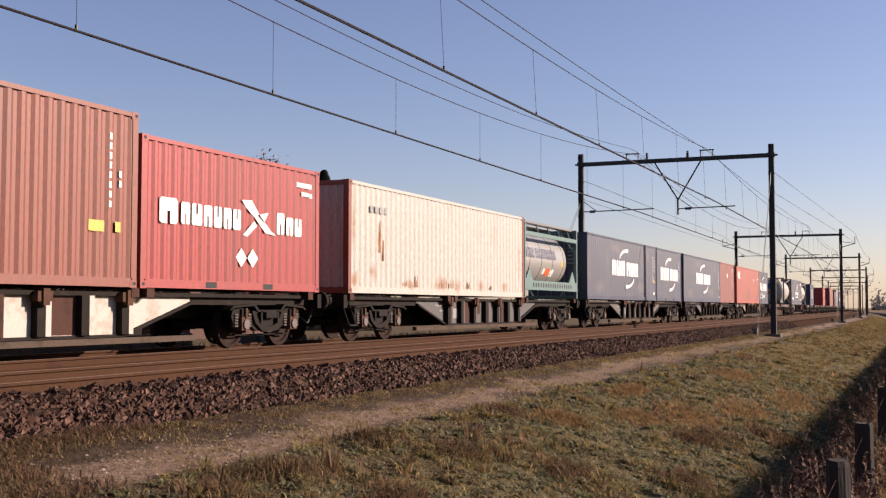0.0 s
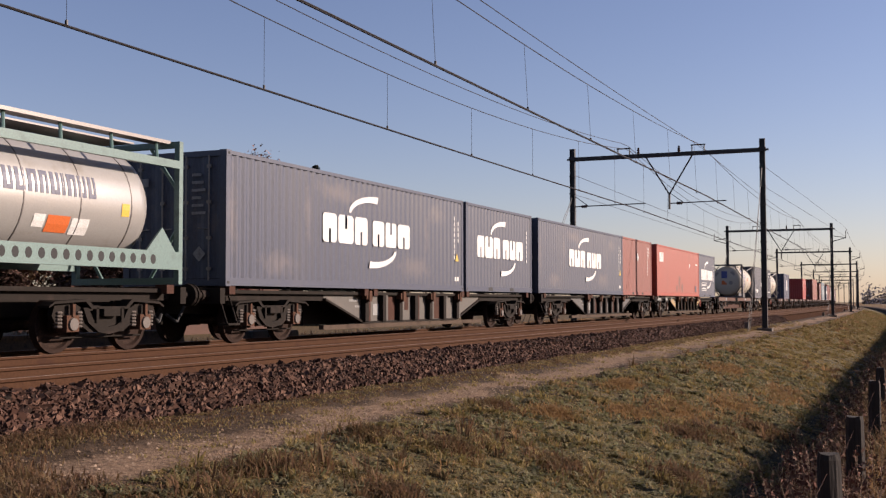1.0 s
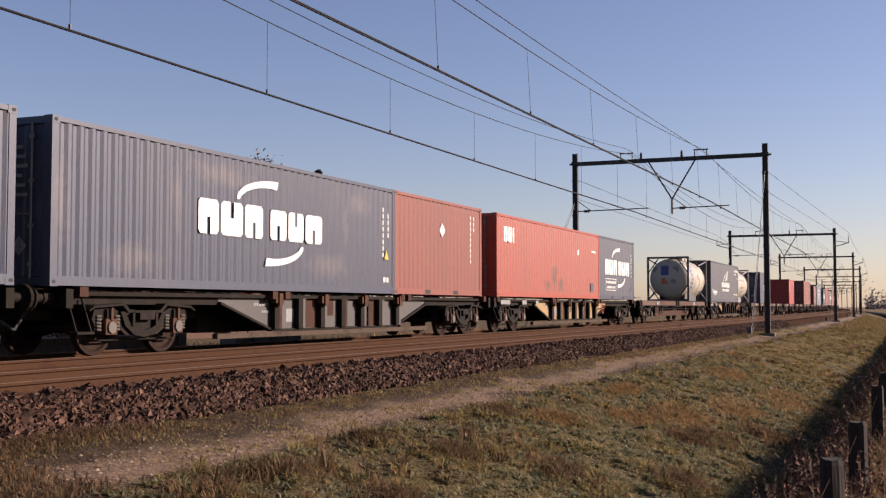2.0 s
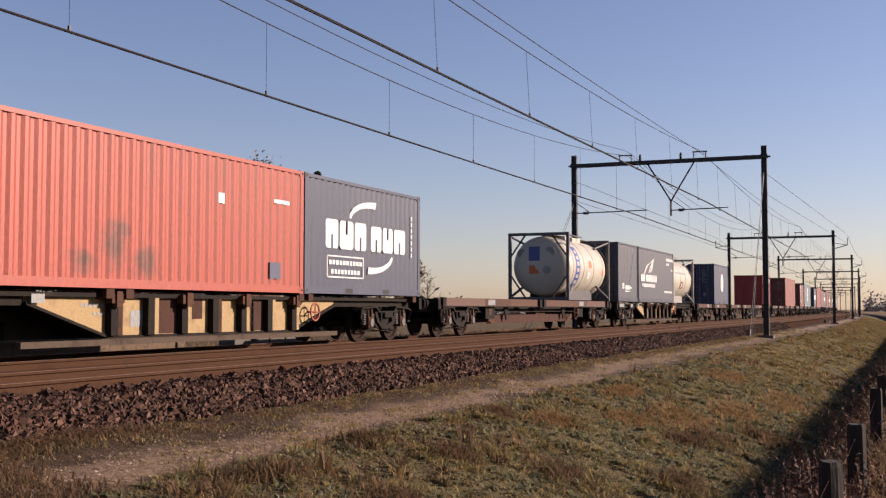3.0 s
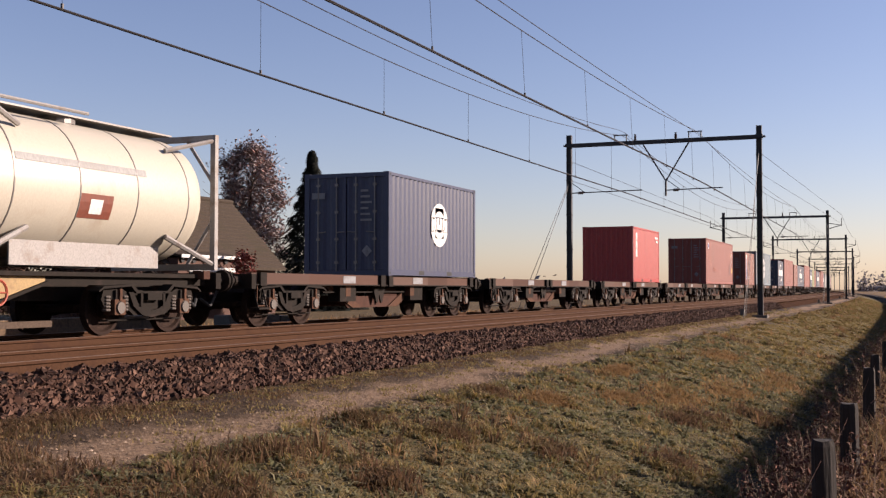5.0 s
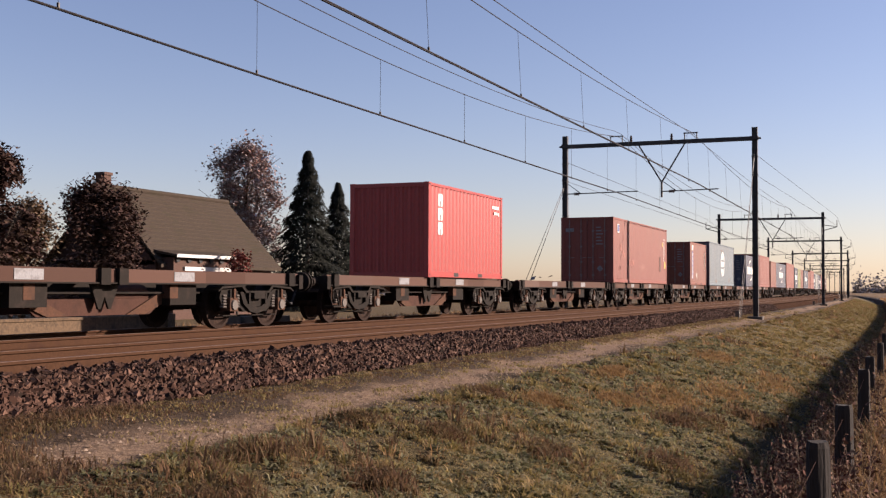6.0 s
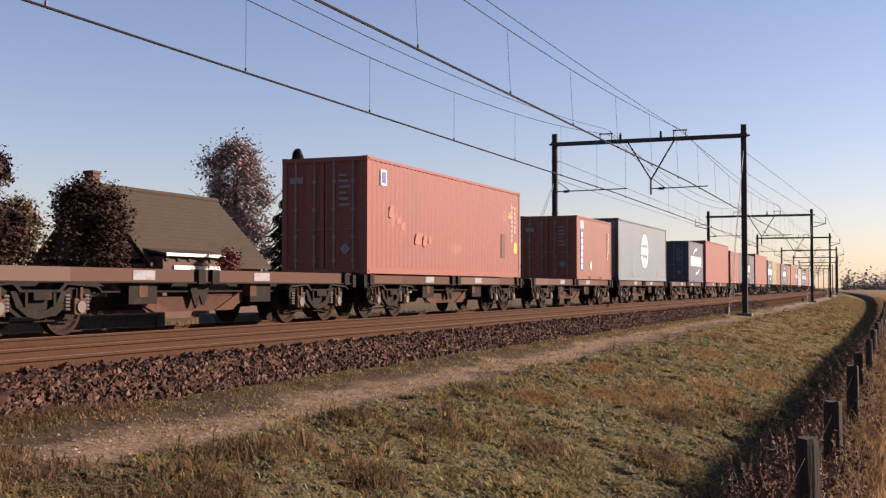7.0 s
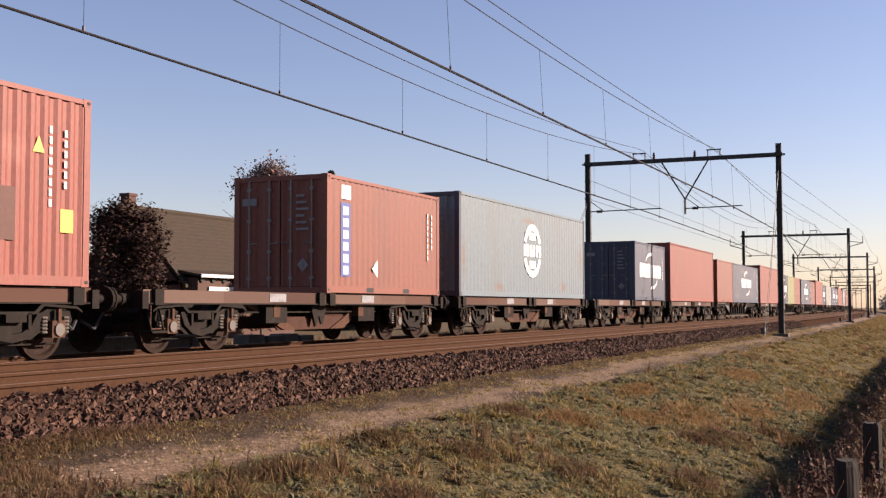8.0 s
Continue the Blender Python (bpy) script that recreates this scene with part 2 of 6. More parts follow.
STONE = varied("ballast_stone", [(0.013, 0.007, 0.004), (0.037, 0.016, 0.010), (0.065, 0.032, 0.021), (0.022, 0.010, 0.007), (0.115, 0.063, 0.044), (0.042, 0.019, 0.012)])
PEBBLE = varied("sand_pebble", [(0.264, 0.189, 0.132), (0.189, 0.126, 0.082), (0.315, 0.239, 0.176), (0.126, 0.082, 0.054), (0.226, 0.163, 0.113)])
BLADE = plant("grass_blade", [(0.156, 0.129, 0.043), (0.352, 0.256, 0.113), (0.215, 0.163, 0.056), (0.469, 0.317, 0.173), (0.118, 0.098, 0.034), (0.547, 0.393, 0.249)],
              [(0.128, 0.065, 0.039), (0.235, 0.171, 0.061), (0.098, 0.094, 0.030), (0.254, 0.197, 0.069), (0.118, 0.102, 0.034), (0.293, 0.188, 0.086)], 2.6)
RUSTGRASS = plant("orange_grass_blade", [(0.255, 0.136, 0.060), (0.204, 0.115, 0.051), (0.306, 0.196, 0.093), (0.170, 0.102, 0.043)], [(0.221, 0.128, 0.055), (0.272, 0.170, 0.076), (0.187, 0.111, 0.047)])
STRAW = plant("dry_grass_blade", [(0.323, 0.187, 0.085), (0.221, 0.128, 0.064), (0.425, 0.289, 0.153), (0.272, 0.170, 0.093), (0.170, 0.093, 0.051)],
              [(0.204, 0.111, 0.060), (0.340, 0.212, 0.102), (0.255, 0.145, 0.068)])
HERB = plant("brown_weed_blade", [(0.111, 0.057, 0.036), (0.170, 0.095, 0.057), (0.076, 0.067, 0.032), (0.221, 0.162, 0.088)], [(0.085, 0.048, 0.028), (0.145, 0.081, 0.041), (0.102, 0.085, 0.036)])
LEAF = plant("broad_leaf", [(0.186, 0.179, 0.093), (0.122, 0.129, 0.056), (0.278, 0.248, 0.177), (0.148, 0.146, 0.070)], [(0.130, 0.129, 0.056), (0.204, 0.171, 0.093)])


# ---- building helpers ----
class Mesh:
    """Vertices and faces, gathered from simple solids."""

    def __init__(self):
        self.v, self.f = [], []

    def add(self, verts, faces):
        k = len(self.v)
        self.v += [tuple(p) for p in verts]
        self.f += [tuple(k + i for i in q) for q in faces]
        return self

    def box(self, x0, x1, y0, y1, z0, z1):
        return self.add([(x0, y0, z0), (x1, y0, z0), (x1, y1, z0), (x0, y1, z0), (x0, y0, z1), (x1, y0, z1), (x1, y1, z1), (x0, y1, z1)],
                        [(0, 3, 2, 1), (4, 5, 6, 7), (0, 1, 5, 4), (1, 2, 6, 5), (2, 3, 7, 6), (3, 0, 4, 7)])

    def slab(self, x0, x1, outline):
        """A flat outline of (y, z), counter-clockwise seen from +x, given thickness along x."""
        n = len(outline)
        return self.add([(x0, y, z) for y, z in outline] + [(x1, y, z) for y, z in outline],
                        [tuple(range(n - 1, -1, -1)), tuple(range(n, 2 * n))] + [(i, (i + 1) % n, n + (i + 1) % n, n + i) for i in range(n)])

    def rod(self, a, b, r, n=6, r2=None):
        a, b = Vector(a), Vector(b)
        q = (b - a).to_track_quat("Z", "Y")
        r2 = r if r2 is None else r2
        ring = [(math.cos(2 * math.pi * i / n), math.sin(2 * math.pi * i / n)) for i in range(n)]
        vs = [a + q @ Vector((c * r, s * r, 0)) for c, s in ring] + [b + q @ Vector((c * r2, s * r2, 0)) for c, s in ring]
        return self.add(vs, [tuple(range(n - 1, -1, -1)), tuple(range(n, 2 * n))] + [(i, (i + 1) % n, n + (i + 1) % n, n + i) for i in range(n)])

    def turned(self, axis, centre, profile, n=16):
        """A body of revolution about 'x', 'y' or 'z': profile of (along, radius)."""
        rows = []
        for u, r in profile:
            for i in range(n):
                c, s = r * math.cos(2 * math.pi * i / n), r * math.sin(2 * math.pi * i / n)
                rows.append({'x': (u, c, s), 'y': (s, u, c), 'z': (c, s, u)}[axis])
        vs = [(x + centre[0], y + centre[1], z + centre[2]) for x, y, z in rows]
        k = len(profile)
        fs = [(j * n + i, j * n + (i + 1) % n, (j + 1) * n + (i + 1) % n, (j + 1) * n + i) for j in range(k - 1) for i in range(n)]
        return self.add(vs, fs + [tuple(range(n - 1, -1, -1)), tuple(range((k - 1) * n, k * n))])


def data_of(name, m, mat, smooth=False):
    d = bpy.data.meshes.new(name)
    d.from_pydata(m.v, [], m.f)
    d.materials.append(mat)
    if smooth:
        d.polygons.foreach_set("use_smooth", [True] * len(d.polygons))
    d.update()
    return d


def part(name, m, mat, parent=None, label="", smooth=False):
    ob = new(name, data_of(name, m, mat, smooth))
    if parent:
        ob.parent = parent
    return tagged(ob, label)


def thing(name, label, category, group="", kind=""):
    return tagged(new(name), label, category, group, kind)


# ---- the line: a long, very gentle curve to the left ----
BEND = 1.05e-4


def bend(y):
    return -BEND * max(0.0, y - 30.0) ** 2


def heading(y):
    return math.degrees(math.atan(2 * BEND * max(0.0, y - 30.0)))


FAR, NEAR = -13.51, -9.85       # centre lines of the two tracks

# cross-section of the ground: offset from the line, height
PROFILE = [(-1500, -1.0), (-600, -1.0), (-300, -1.0), (-120, -1.0), (-60, -0.95), (-40, -0.95), (-30, -0.9), (-24, -0.8), (-20, -0.72), (-17.5, -0.62), (-16, -0.6), (-12, -0.6),
           (-8.4, -0.52), (-7.8, -0.50), (-7.35, -0.51), (-7.1, -0.57), (-6.5, -0.61), (-5.8, -0.64), (-5.3, -0.72), (-4.8, -0.86), (-4.2, -1.02),
           (-3.6, -1.18), (-3.0, -1.34), (-2.5, -1.52), (-2.1, -1.69), (-1.8, -1.75), (-1.5, -1.66), (-1.2, -1.42), (-0.9, -1.22), (-0.5, -1.08), (0, -1.0),
           (0.6, -0.96), (1.5, -0.95), (3, -0.92), (6, -0.92), (12, -0.95), (30, -0.95), (80, -1.0), (300, -1.0), (800, -1.0), (1500, -1.0)]
PX, PZ = [a for a, b in PROFILE], [b for a, b in PROFILE]


def drift(x, y, f, seed=0):
    """Smooth random hills over the plane, f to the metre, between -1 and 1."""
    x, y = np.asarray(x, float) * f + 500.0, np.asarray(y, float) * f + 500.0
    i, j = np.floor(x).astype(np.int64), np.floor(y).astype(np.int64)
    u, v = x - i, y - j
    u, v = u * u * (3 - 2 * u), v * v * (3 - 2 * v)

    def corner(a, b):
        h = (a * 374761393 + b * 668265263 + seed * 974711) & 0xFFFFFFFF
        h = ((h ^ (h >> 13)) * 1274126177) & 0xFFFFFFFF
        return ((h ^ (h >> 16)) & 0xFFFF) / 32767.5 - 1.0

    return (corner(i, j) * (1 - u) + corner(i + 1, j) * u) * (1 - v) + (corner(i, j + 1) * (1 - u) + corner(i + 1, j + 1) * u) * v


def rough_ground(x, y):
    """Hummocks of the slope and small unevenness of the path."""
    x, y = np.asarray(x, float), np.asarray(y, float)
    on = np.clip((x + 8.3) * 4, 0, 1) * np.clip((8 - x) * 0.5, 0, 1) * np.clip((90 - y) * 0.1, 0, 1) * np.clip(y + 5, 0, 1)
    slope = np.clip((x + 6.0) * 2.5, 0, 1)
    return on * ((0.018 + 0.012 * slope) * drift(x, y, 0.9, 3) + (0.010 + 0.022 * slope) * drift(x, y, 2.3, 5) + (0.012 + 0.02 * slope) * drift(x, y, 5.1, 8))


def ground_z(x, y):
    """Height of the ground at the offset x from the line, y along it."""
    return float(np.interp(x, PX, PZ)) + float(rough_ground(x, y))


def ground_material():
    m = bpy.data.materials.new("embankment_ground")
    m.use_nodes = True
    N, L = m.node_tree.nodes, m.node_tree.links
    b = N["Principled BSDF"]
    b.inputs["Roughness"].default_value = 0.95
    b.inputs["Specular IOR Level"].default_value = 0.15
    at = N.new("ShaderNodeUVMap")
    at.uv_map = "offset"
    sep = N.new("ShaderNodeSeparateXYZ")
    L.new(at.outputs[0], sep.inputs[0])
    co = N.new("ShaderNodeTexCoord")
    big = N.new("ShaderNodeTexNoise")
    big.inputs["Scale"].default_value = 0.9
    big.inputs["Detail"].default_value = 5
    small = N.new("ShaderNodeTexNoise")
    small.inputs["Scale"].default_value = 14
    small.inputs["Detail"].default_value = 6
    small.inputs["Roughness"].default_value = 0.7
    L.new(co.outputs["Object"], big.inputs["Vector"])
    L.new(co.outputs["Object"], small.inputs["Vector"])
    # offset across the line, wavered by the noise: 0.5 stands for the line's zero, one unit for 40 m
    wob = N.new("ShaderNodeMath")
    wob.operation = 'MULTIPLY_ADD'
    wob.inputs[1].default_value = 0.026
    wob.inputs[2].default_value = -0.013
    L.new(big.outputs["Fac"], wob.inputs[0])
    addn = N.new("ShaderNodeMath")
    addn.operation = 'ADD'
    L.new(sep.outputs["X"], addn.inputs[0])
    L.new(wob.outputs[0], addn.inputs[1])
    ramp = N.new("ShaderNodeValToRGB")
    el = ramp.color_ramp.elements
    # near-black stop at -1.6: the ditch's shade is put into the ground colour
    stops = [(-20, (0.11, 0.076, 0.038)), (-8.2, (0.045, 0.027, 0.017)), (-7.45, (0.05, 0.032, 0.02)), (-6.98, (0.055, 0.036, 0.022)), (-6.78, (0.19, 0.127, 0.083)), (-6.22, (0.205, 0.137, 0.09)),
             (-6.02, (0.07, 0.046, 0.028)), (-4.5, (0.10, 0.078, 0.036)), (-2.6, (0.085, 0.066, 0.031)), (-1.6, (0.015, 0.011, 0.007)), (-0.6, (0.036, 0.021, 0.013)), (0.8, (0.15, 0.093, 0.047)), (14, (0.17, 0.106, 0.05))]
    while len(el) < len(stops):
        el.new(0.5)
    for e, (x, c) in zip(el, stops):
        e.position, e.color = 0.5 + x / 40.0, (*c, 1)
    L.new(addn.outputs[0], ramp.inputs[0])
    r2 = N.new("ShaderNodeValToRGB")
    r2.color_ramp.elements[0].position, r2.color_ramp.elements[0].color = 0.3, (0.45, 0.45, 0.45, 1)
    r2.color_ramp.elements[1].position, r2.color_ramp.elements[1].color = 0.7, (1.3, 1.3, 1.3, 1)
    L.new(small.outputs["Fac"], r2.inputs[0])
    mul = N.new("ShaderNodeMixRGB")
    mul.blend_type = 'MULTIPLY'
    mul.inputs[0].default_value = 1.0
    L.new(ramp.outputs[0], mul.inputs[1])
    L.new(r2.outputs[0], mul.inputs[2])
    L.new(mul.outputs[0], b.inputs["Base Color"])
    bp = N.new("ShaderNodeBump")
    bp.inputs["Strength"].default_value = 0.9
    bp.inputs["Distance"].default_value = 0.05
    L.new(small.outputs["Fac"], bp.inputs["Height"])
    L.new(bp.outputs[0], b.inputs["Normal"])
    return m


def build_ground():
    xs = PX[:11] + [-14.0] + list(np.arange(-8.4, 3.01, 0.12)) + PX[33:]
    xs = sorted(set(round(float(x), 3) for x in xs))
    ys = [-400, -150, -60, -20, -8] + list(np.arange(-4, 5, 0.2)) + list(np.arange(5, 24, 0.12)) + list(np.arange(24, 40, 0.2)) + list(np.arange(40, 90, 0.8)) + list(np.arange(90, 240, 6)) + list(np.arange(240, 900, 30)) + [1000, 1400, 2200, 4000]
    m = Mesh()
    nx = len(xs)
    gx = np.array(xs)
    for y in ys:
        z = np.interp(gx, PX, PZ) + rough_ground(gx, np.full(nx, float(y)))
        m.v += [(x + bend(min(y, 900)), y, h) for x, h in zip(xs, z.tolist())]
    m.f = [(j * nx + i, j * nx + i + 1, (j + 1) * nx + i + 1, (j + 1) * nx + i) for j in range(len(ys) - 1) for i in range(nx - 1)]
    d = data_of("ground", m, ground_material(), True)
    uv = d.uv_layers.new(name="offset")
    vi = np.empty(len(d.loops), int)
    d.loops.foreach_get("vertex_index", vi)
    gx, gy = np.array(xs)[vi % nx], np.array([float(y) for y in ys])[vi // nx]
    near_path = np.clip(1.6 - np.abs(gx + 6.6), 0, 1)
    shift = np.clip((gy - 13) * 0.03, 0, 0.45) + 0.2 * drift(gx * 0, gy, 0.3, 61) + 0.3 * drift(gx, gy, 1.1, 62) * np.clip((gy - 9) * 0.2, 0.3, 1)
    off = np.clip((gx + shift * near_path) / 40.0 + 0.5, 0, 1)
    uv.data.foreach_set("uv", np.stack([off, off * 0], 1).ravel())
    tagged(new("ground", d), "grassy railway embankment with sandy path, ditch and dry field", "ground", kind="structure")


def strip(name, section, y0, y1, step, mat, parent=None, label="", closed=True):
    """A profile of (x, z) drawn along the line."""
    m = Mesh()
    n = len(section)
    ys = list(np.arange(y0, y1 + 0.01, step))
    for y in ys:
        b = bend(y)
        m.v += [(x + b, y, z) for x, z in section]
    last = n if closed else n - 1
    m.f = [(j * n + i, (j + 1) * n + i, (j + 1) * n + (i + 1) % n, j * n + (i + 1) % n) for j in range(len(ys) - 1) for i in range(last)]
    return part(name, m, mat, parent, label)


def build_track():
    bed = strip("ballast_bed", [(-17.2, -0.75), (-15.9, -0.24), (-12.0, -0.20), (-11.3, -0.21), (-9.05, -0.21), (-8.95, -0.18), (-8.55, -0.19), (-8.1, -0.5), (-8.1, -0.9), (-17.2, -0.9)][::-1],
                -60, 900, 10, MAT["ballast"])
    tagged(bed, "rust-brown crushed stone ballast bed under two tracks", "ballast", kind="structure")
    for name, c in (("track_far", FAR), ("track_near", NEAR)):
        tr = tagged(new(name), "rusty steel rails on dusty sleepers", "railway track", kind="structure")
        for side in (-0.7525, 0.7525):
            x = c + side
            strip("rail", [(x - 0.07, -0.17), (x + 0.07, -0.17), (x + 0.07, -0.155), (x + 0.012, -0.135), (x + 0.012, -0.05), (x + 0.036, -0.035), (x + 0.036, -0.004),
                           (x - 0.036, -0.004), (x - 0.036, -0.035), (x - 0.012, -0.05), (x - 0.012, -0.135), (x - 0.07, -0.155)][::-1], -60, 900, 6, MAT["rail"], tr)
            strip("running_surface", [(x - 0.03, -0.006), (x + 0.03, -0.006), (x + 0.03, 0.0), (x - 0.03, 0.0)][::-1], -60, 900, 6, MAT["railtop"], tr, "worn bright running surface")
        m = Mesh()
        m.add([(-1.3, -0.13, -0.36), (1.3, -0.13, -0.36), (1.3, 0.13, -0.36), (-1.3, 0.13, -0.36), (-1.28, -0.1, -0.172), (1.28, -0.1, -0.172), (1.28, 0.1, -0.172), (-1.28, 0.1, -0.172)],
              [(0, 3, 2, 1), (4, 5, 6, 7), (0, 1, 5, 4), (1, 2, 6, 5), (2, 3, 7, 6), (3, 0, 4, 7)])
        d = data_of("sleeper", m, MAT["sleeper"])
        for i in range(200 if c == NEAR else 130):
            y = 4 + i * 0.6
            s = new("sleeper", d)
            s.parent = tr
            s.location, s.rotation_euler = (c + bend(y), y, 0), (0, 0, radians(heading(y)))


# ---- overhead line ----
def build_gantry(y, top):
    """Portal of two posts and a beam, with the arms that hold the contact wires."""
    g = thing("catenary_portal", "dark steel overhead-line portal spanning two tracks", "catenary portal", "catenary portals")
    g.matrix_basis = pose(bend(y), y, 0, 0, 0, heading(y))
    beam = top - 0.55
    base = -0.55
    for i, x in enumerate((-16.4, -6.86)):
        m = Mesh()
        for a in (-0.13, 0.105):
            m.box(x + a, x + a + 0.025, -0.11, 0.11, base, top)
        m.box(x - 0.12, x + 0.12, -0.012, 0.012, base, top)
        m.box(x - 0.17, x + 0.17, -0.15, 0.15, top - 0.62, top - 0.44)
        m.box(x - 0.3, x + 0.3, -0.06, 0.06, beam - 0.04, beam + 0.04)
        for z in np.arange(1.0, top - 0.5, 0.9):
            m.box(x - 0.15, x + 0.15, -0.13, 0.13, z, z + 0.05)
        part("post", m, MAT["steel"], g)
        part("footing", Mesh().box(x - 0.35, x + 0.35, -0.35, 0.35, base - 0.4, base + 0.1), MAT["concrete"], g, "concrete footing")
        part("marker_block", Mesh().box(x - 0.95, x - 0.75, -0.1, 0.1, base - 0.3, base + 0.38), MAT["concrete"], g, "small pale concrete block")
    part("beam", Mesh().box(-16.27, -6.99, -0.09, 0.09, beam - 0.1, beam + 0.1), MAT["steel"], g)
    for x in (-13.7, -9.95):
        m = Mesh()
        m.rod((x - 0.3, 0, beam + 0.1), (x - 0.3, 0, beam + 0.42), 0.03).rod((x + 0.3, 0, beam + 0.1), (x + 0.3, 0, beam + 0.42), 0.03)
        m.rod((x - 0.36, 0, beam + 0.42), (x + 0.36, 0, beam + 0.42), 0.035)
        part("wire_bracket", m, MAT["steel"], g)
        part("insulator", Mesh().turned('z', (x + (0.75 if x < -12 else -0.95), 0, beam + 0.1), [(0, 0.05), (0.1, 0.08), (0.14, 0.04), (0.2, 0.08), (0.25, 0.04), (0.32, 0.06)], 8), MAT["insulator"], g)
    cx = -11.4
    m = Mesh().rod((cx - 1.15, 0, beam - 0.1), (cx, 0, beam - 2.0), 0.04).rod((cx + 1.15, 0, beam - 0.1), (cx, 0, beam - 2.0), 0.04)
    m.rod((cx, 0, beam - 2.0), (cx, 0, beam - 2.75), 0.055)
    part("hanging_bracket", m, MAT["steel"], g)
    for x0, x1 in ((cx, -8.6), (-16.3, -12.6)):
        z = 5.75
        part("arm", Mesh().rod((x0, 0, z), (x1, 0, z + 0.05), 0.03).rod((x0, 0, z + 0.55), (x0 + 0.7, 0, z + 0.03), 0.02), MAT["steel"], g)
        part("insulator", Mesh().turned('x', (x0 + 0.35, 0, z), [(0, 0.04), (0.05, 0.09), (0.1, 0.05), (0.15, 0.09), (0.2, 0.05), (0.25, 0.09), (0.3, 0.04)], 8), MAT["insulator"], g)
    part("stay", Mesh().rod((-16.4, 0.1, beam - 1.8), (-16.6, -8.3, -0.6), 0.015).rod((-16.4, 0.1, beam - 1.9), (-16.6, -7.4, -0.6), 0.015), MAT["steel"], g)
    part("stay", Mesh().rod((-6.86, -0.1, beam - 0.6), (-7.1, -3.6, -0.5), 0.012).rod((-6.86, -0.1, beam - 0.8), (-7.1, -4.3, -0.5), 0.012), MAT["steel"], g)
    if y > 60:
        for x, d in ((-16.4, -1), (-6.86, 1)):
            z = top - 1.75
            part("side_arm", Mesh().rod((x, 0, z), (x + d * 1.25, 0, z + 0.35), 0.04).rod((x, 0, z + 0.55), (x + d * 1.25, 0, z + 0.35), 0.03).rod((x + d * 1.25, 0, z + 0.3), (x + d * 1.25, 0, z + 1.0), 0.035), MAT["steel"], g)
    return g


GANTRIES = [-53.4, 1.3, 56.0, 110.7, 161.6, 216, 270, 324, 378, 432, 486, 540, 600]


def span(y):
    for a, b in zip(GANTRIES, GANTRIES[1:]):
        if a <= y <= b:
            return (y - a) / (b - a)
    return 0.0


def build_wire(name, x, height, sag, r, label, zig=0.0, start=-20.0):
    m = Mesh()
    ys = list(np.arange(start, 130, 1.5)) + list(np.arange(130, 600, 6))
    pts = []
    for y in ys:
        u = span(y)
        k = sum(1 for g in GANTRIES if g <= y)
        off = zig * (1 - 2 * u) * (1 if k % 2 else -1)
        pts.append((x + off + bend(y), y, height - 4 * sag * u * (1 - u)))
    n = 5
    for p in pts:
        for i in range(n):
            m.v.append((p[0] + r * math.cos(2 * math.pi * i / n), p[1], p[2] + r * math.sin(2 * math.pi * i / n)))
    m.f = [(j * n + i, (j + 1) * n + i, (j + 1) * n + (i + 1) % n, j * n + (i + 1) % n) for j in range(len(pts) - 1) for i in range(n)]
    w = part(name, m, MAT["wire"])
    return tagged(w, label, "overhead wire", "overhead wires")


def build_catenary():
    for i, y in enumerate(GANTRIES[2:]):
        build_gantry(y, 8.76 if i == 0 else 8.18)
    for x, zc, zm, zf, cz in ((-13.5, 5.65, 8.61, 8.87, -13.5), (-9.75, 6.08, 8.65, 8.63, -9.85)):
        build_wire("contact_wire", x, zc, 0.05, 0.017, "thin dark contact wire over the track", 0.12)
        build_wire("contact_wire", x + 0.06, zc, 0.05, 0.017, "thin dark contact wire over the track", 0.12)
        ms = 1.45 if x < -12 else 0.78
        build_wire("messenger_wire", cz, zm, ms, 0.014, "thin sagging messenger wire above the contact wire")
        build_wire("feeder_wire", cz - 0.12, zf, 1.1 if x < -12 else 0.27, 0.013, "thin feeder wire strung between the portals")
        outer = -6.86 + 1.25 if x > -12 else -16.4 - 1.25
        build_wire("outer_feeder_wire", outer, 7.75, 0.7, 0.013, "thin outer feeder wire on the side arms", 0.0, 110.7)
        tagged(part("anchor_wire", Mesh().rod((-6.86 if x > -12 else -16.4, 56, 7.4), (outer + bend(110.7), 110.7, 7.75), 0.013, 4).rod((-6.86 if x > -12 else -16.4, 56, 6.4), (outer + bend(110.7), 110.7, 6.9), 0.011, 4), MAT["wire"]), "thin wires anchored on the first portal", "overhead wire", "overhead wires")
        for y in list(np.arange(8.75 if x < -12 else 9.8, 160, 6.35)):
            u = span(y)
            z1 = zm - 4 * ms * u * (1 - u)
            b = bend(y)
            d = part("dropper", Mesh().rod((x + b, y, zc), (cz + b, y, z1), 0.006, 4).rod((x + b, y, zc - 0.03), (x + b, y, zc + 0.06), 0.03, 5), MAT["wire"])
            tagged(d, "thin vertical dropper wire with clamp", "dropper wire", "droppers")


# ---- containers ----
H_STD, H_HIGH, DECK = 2.64, 2.96, 1.15


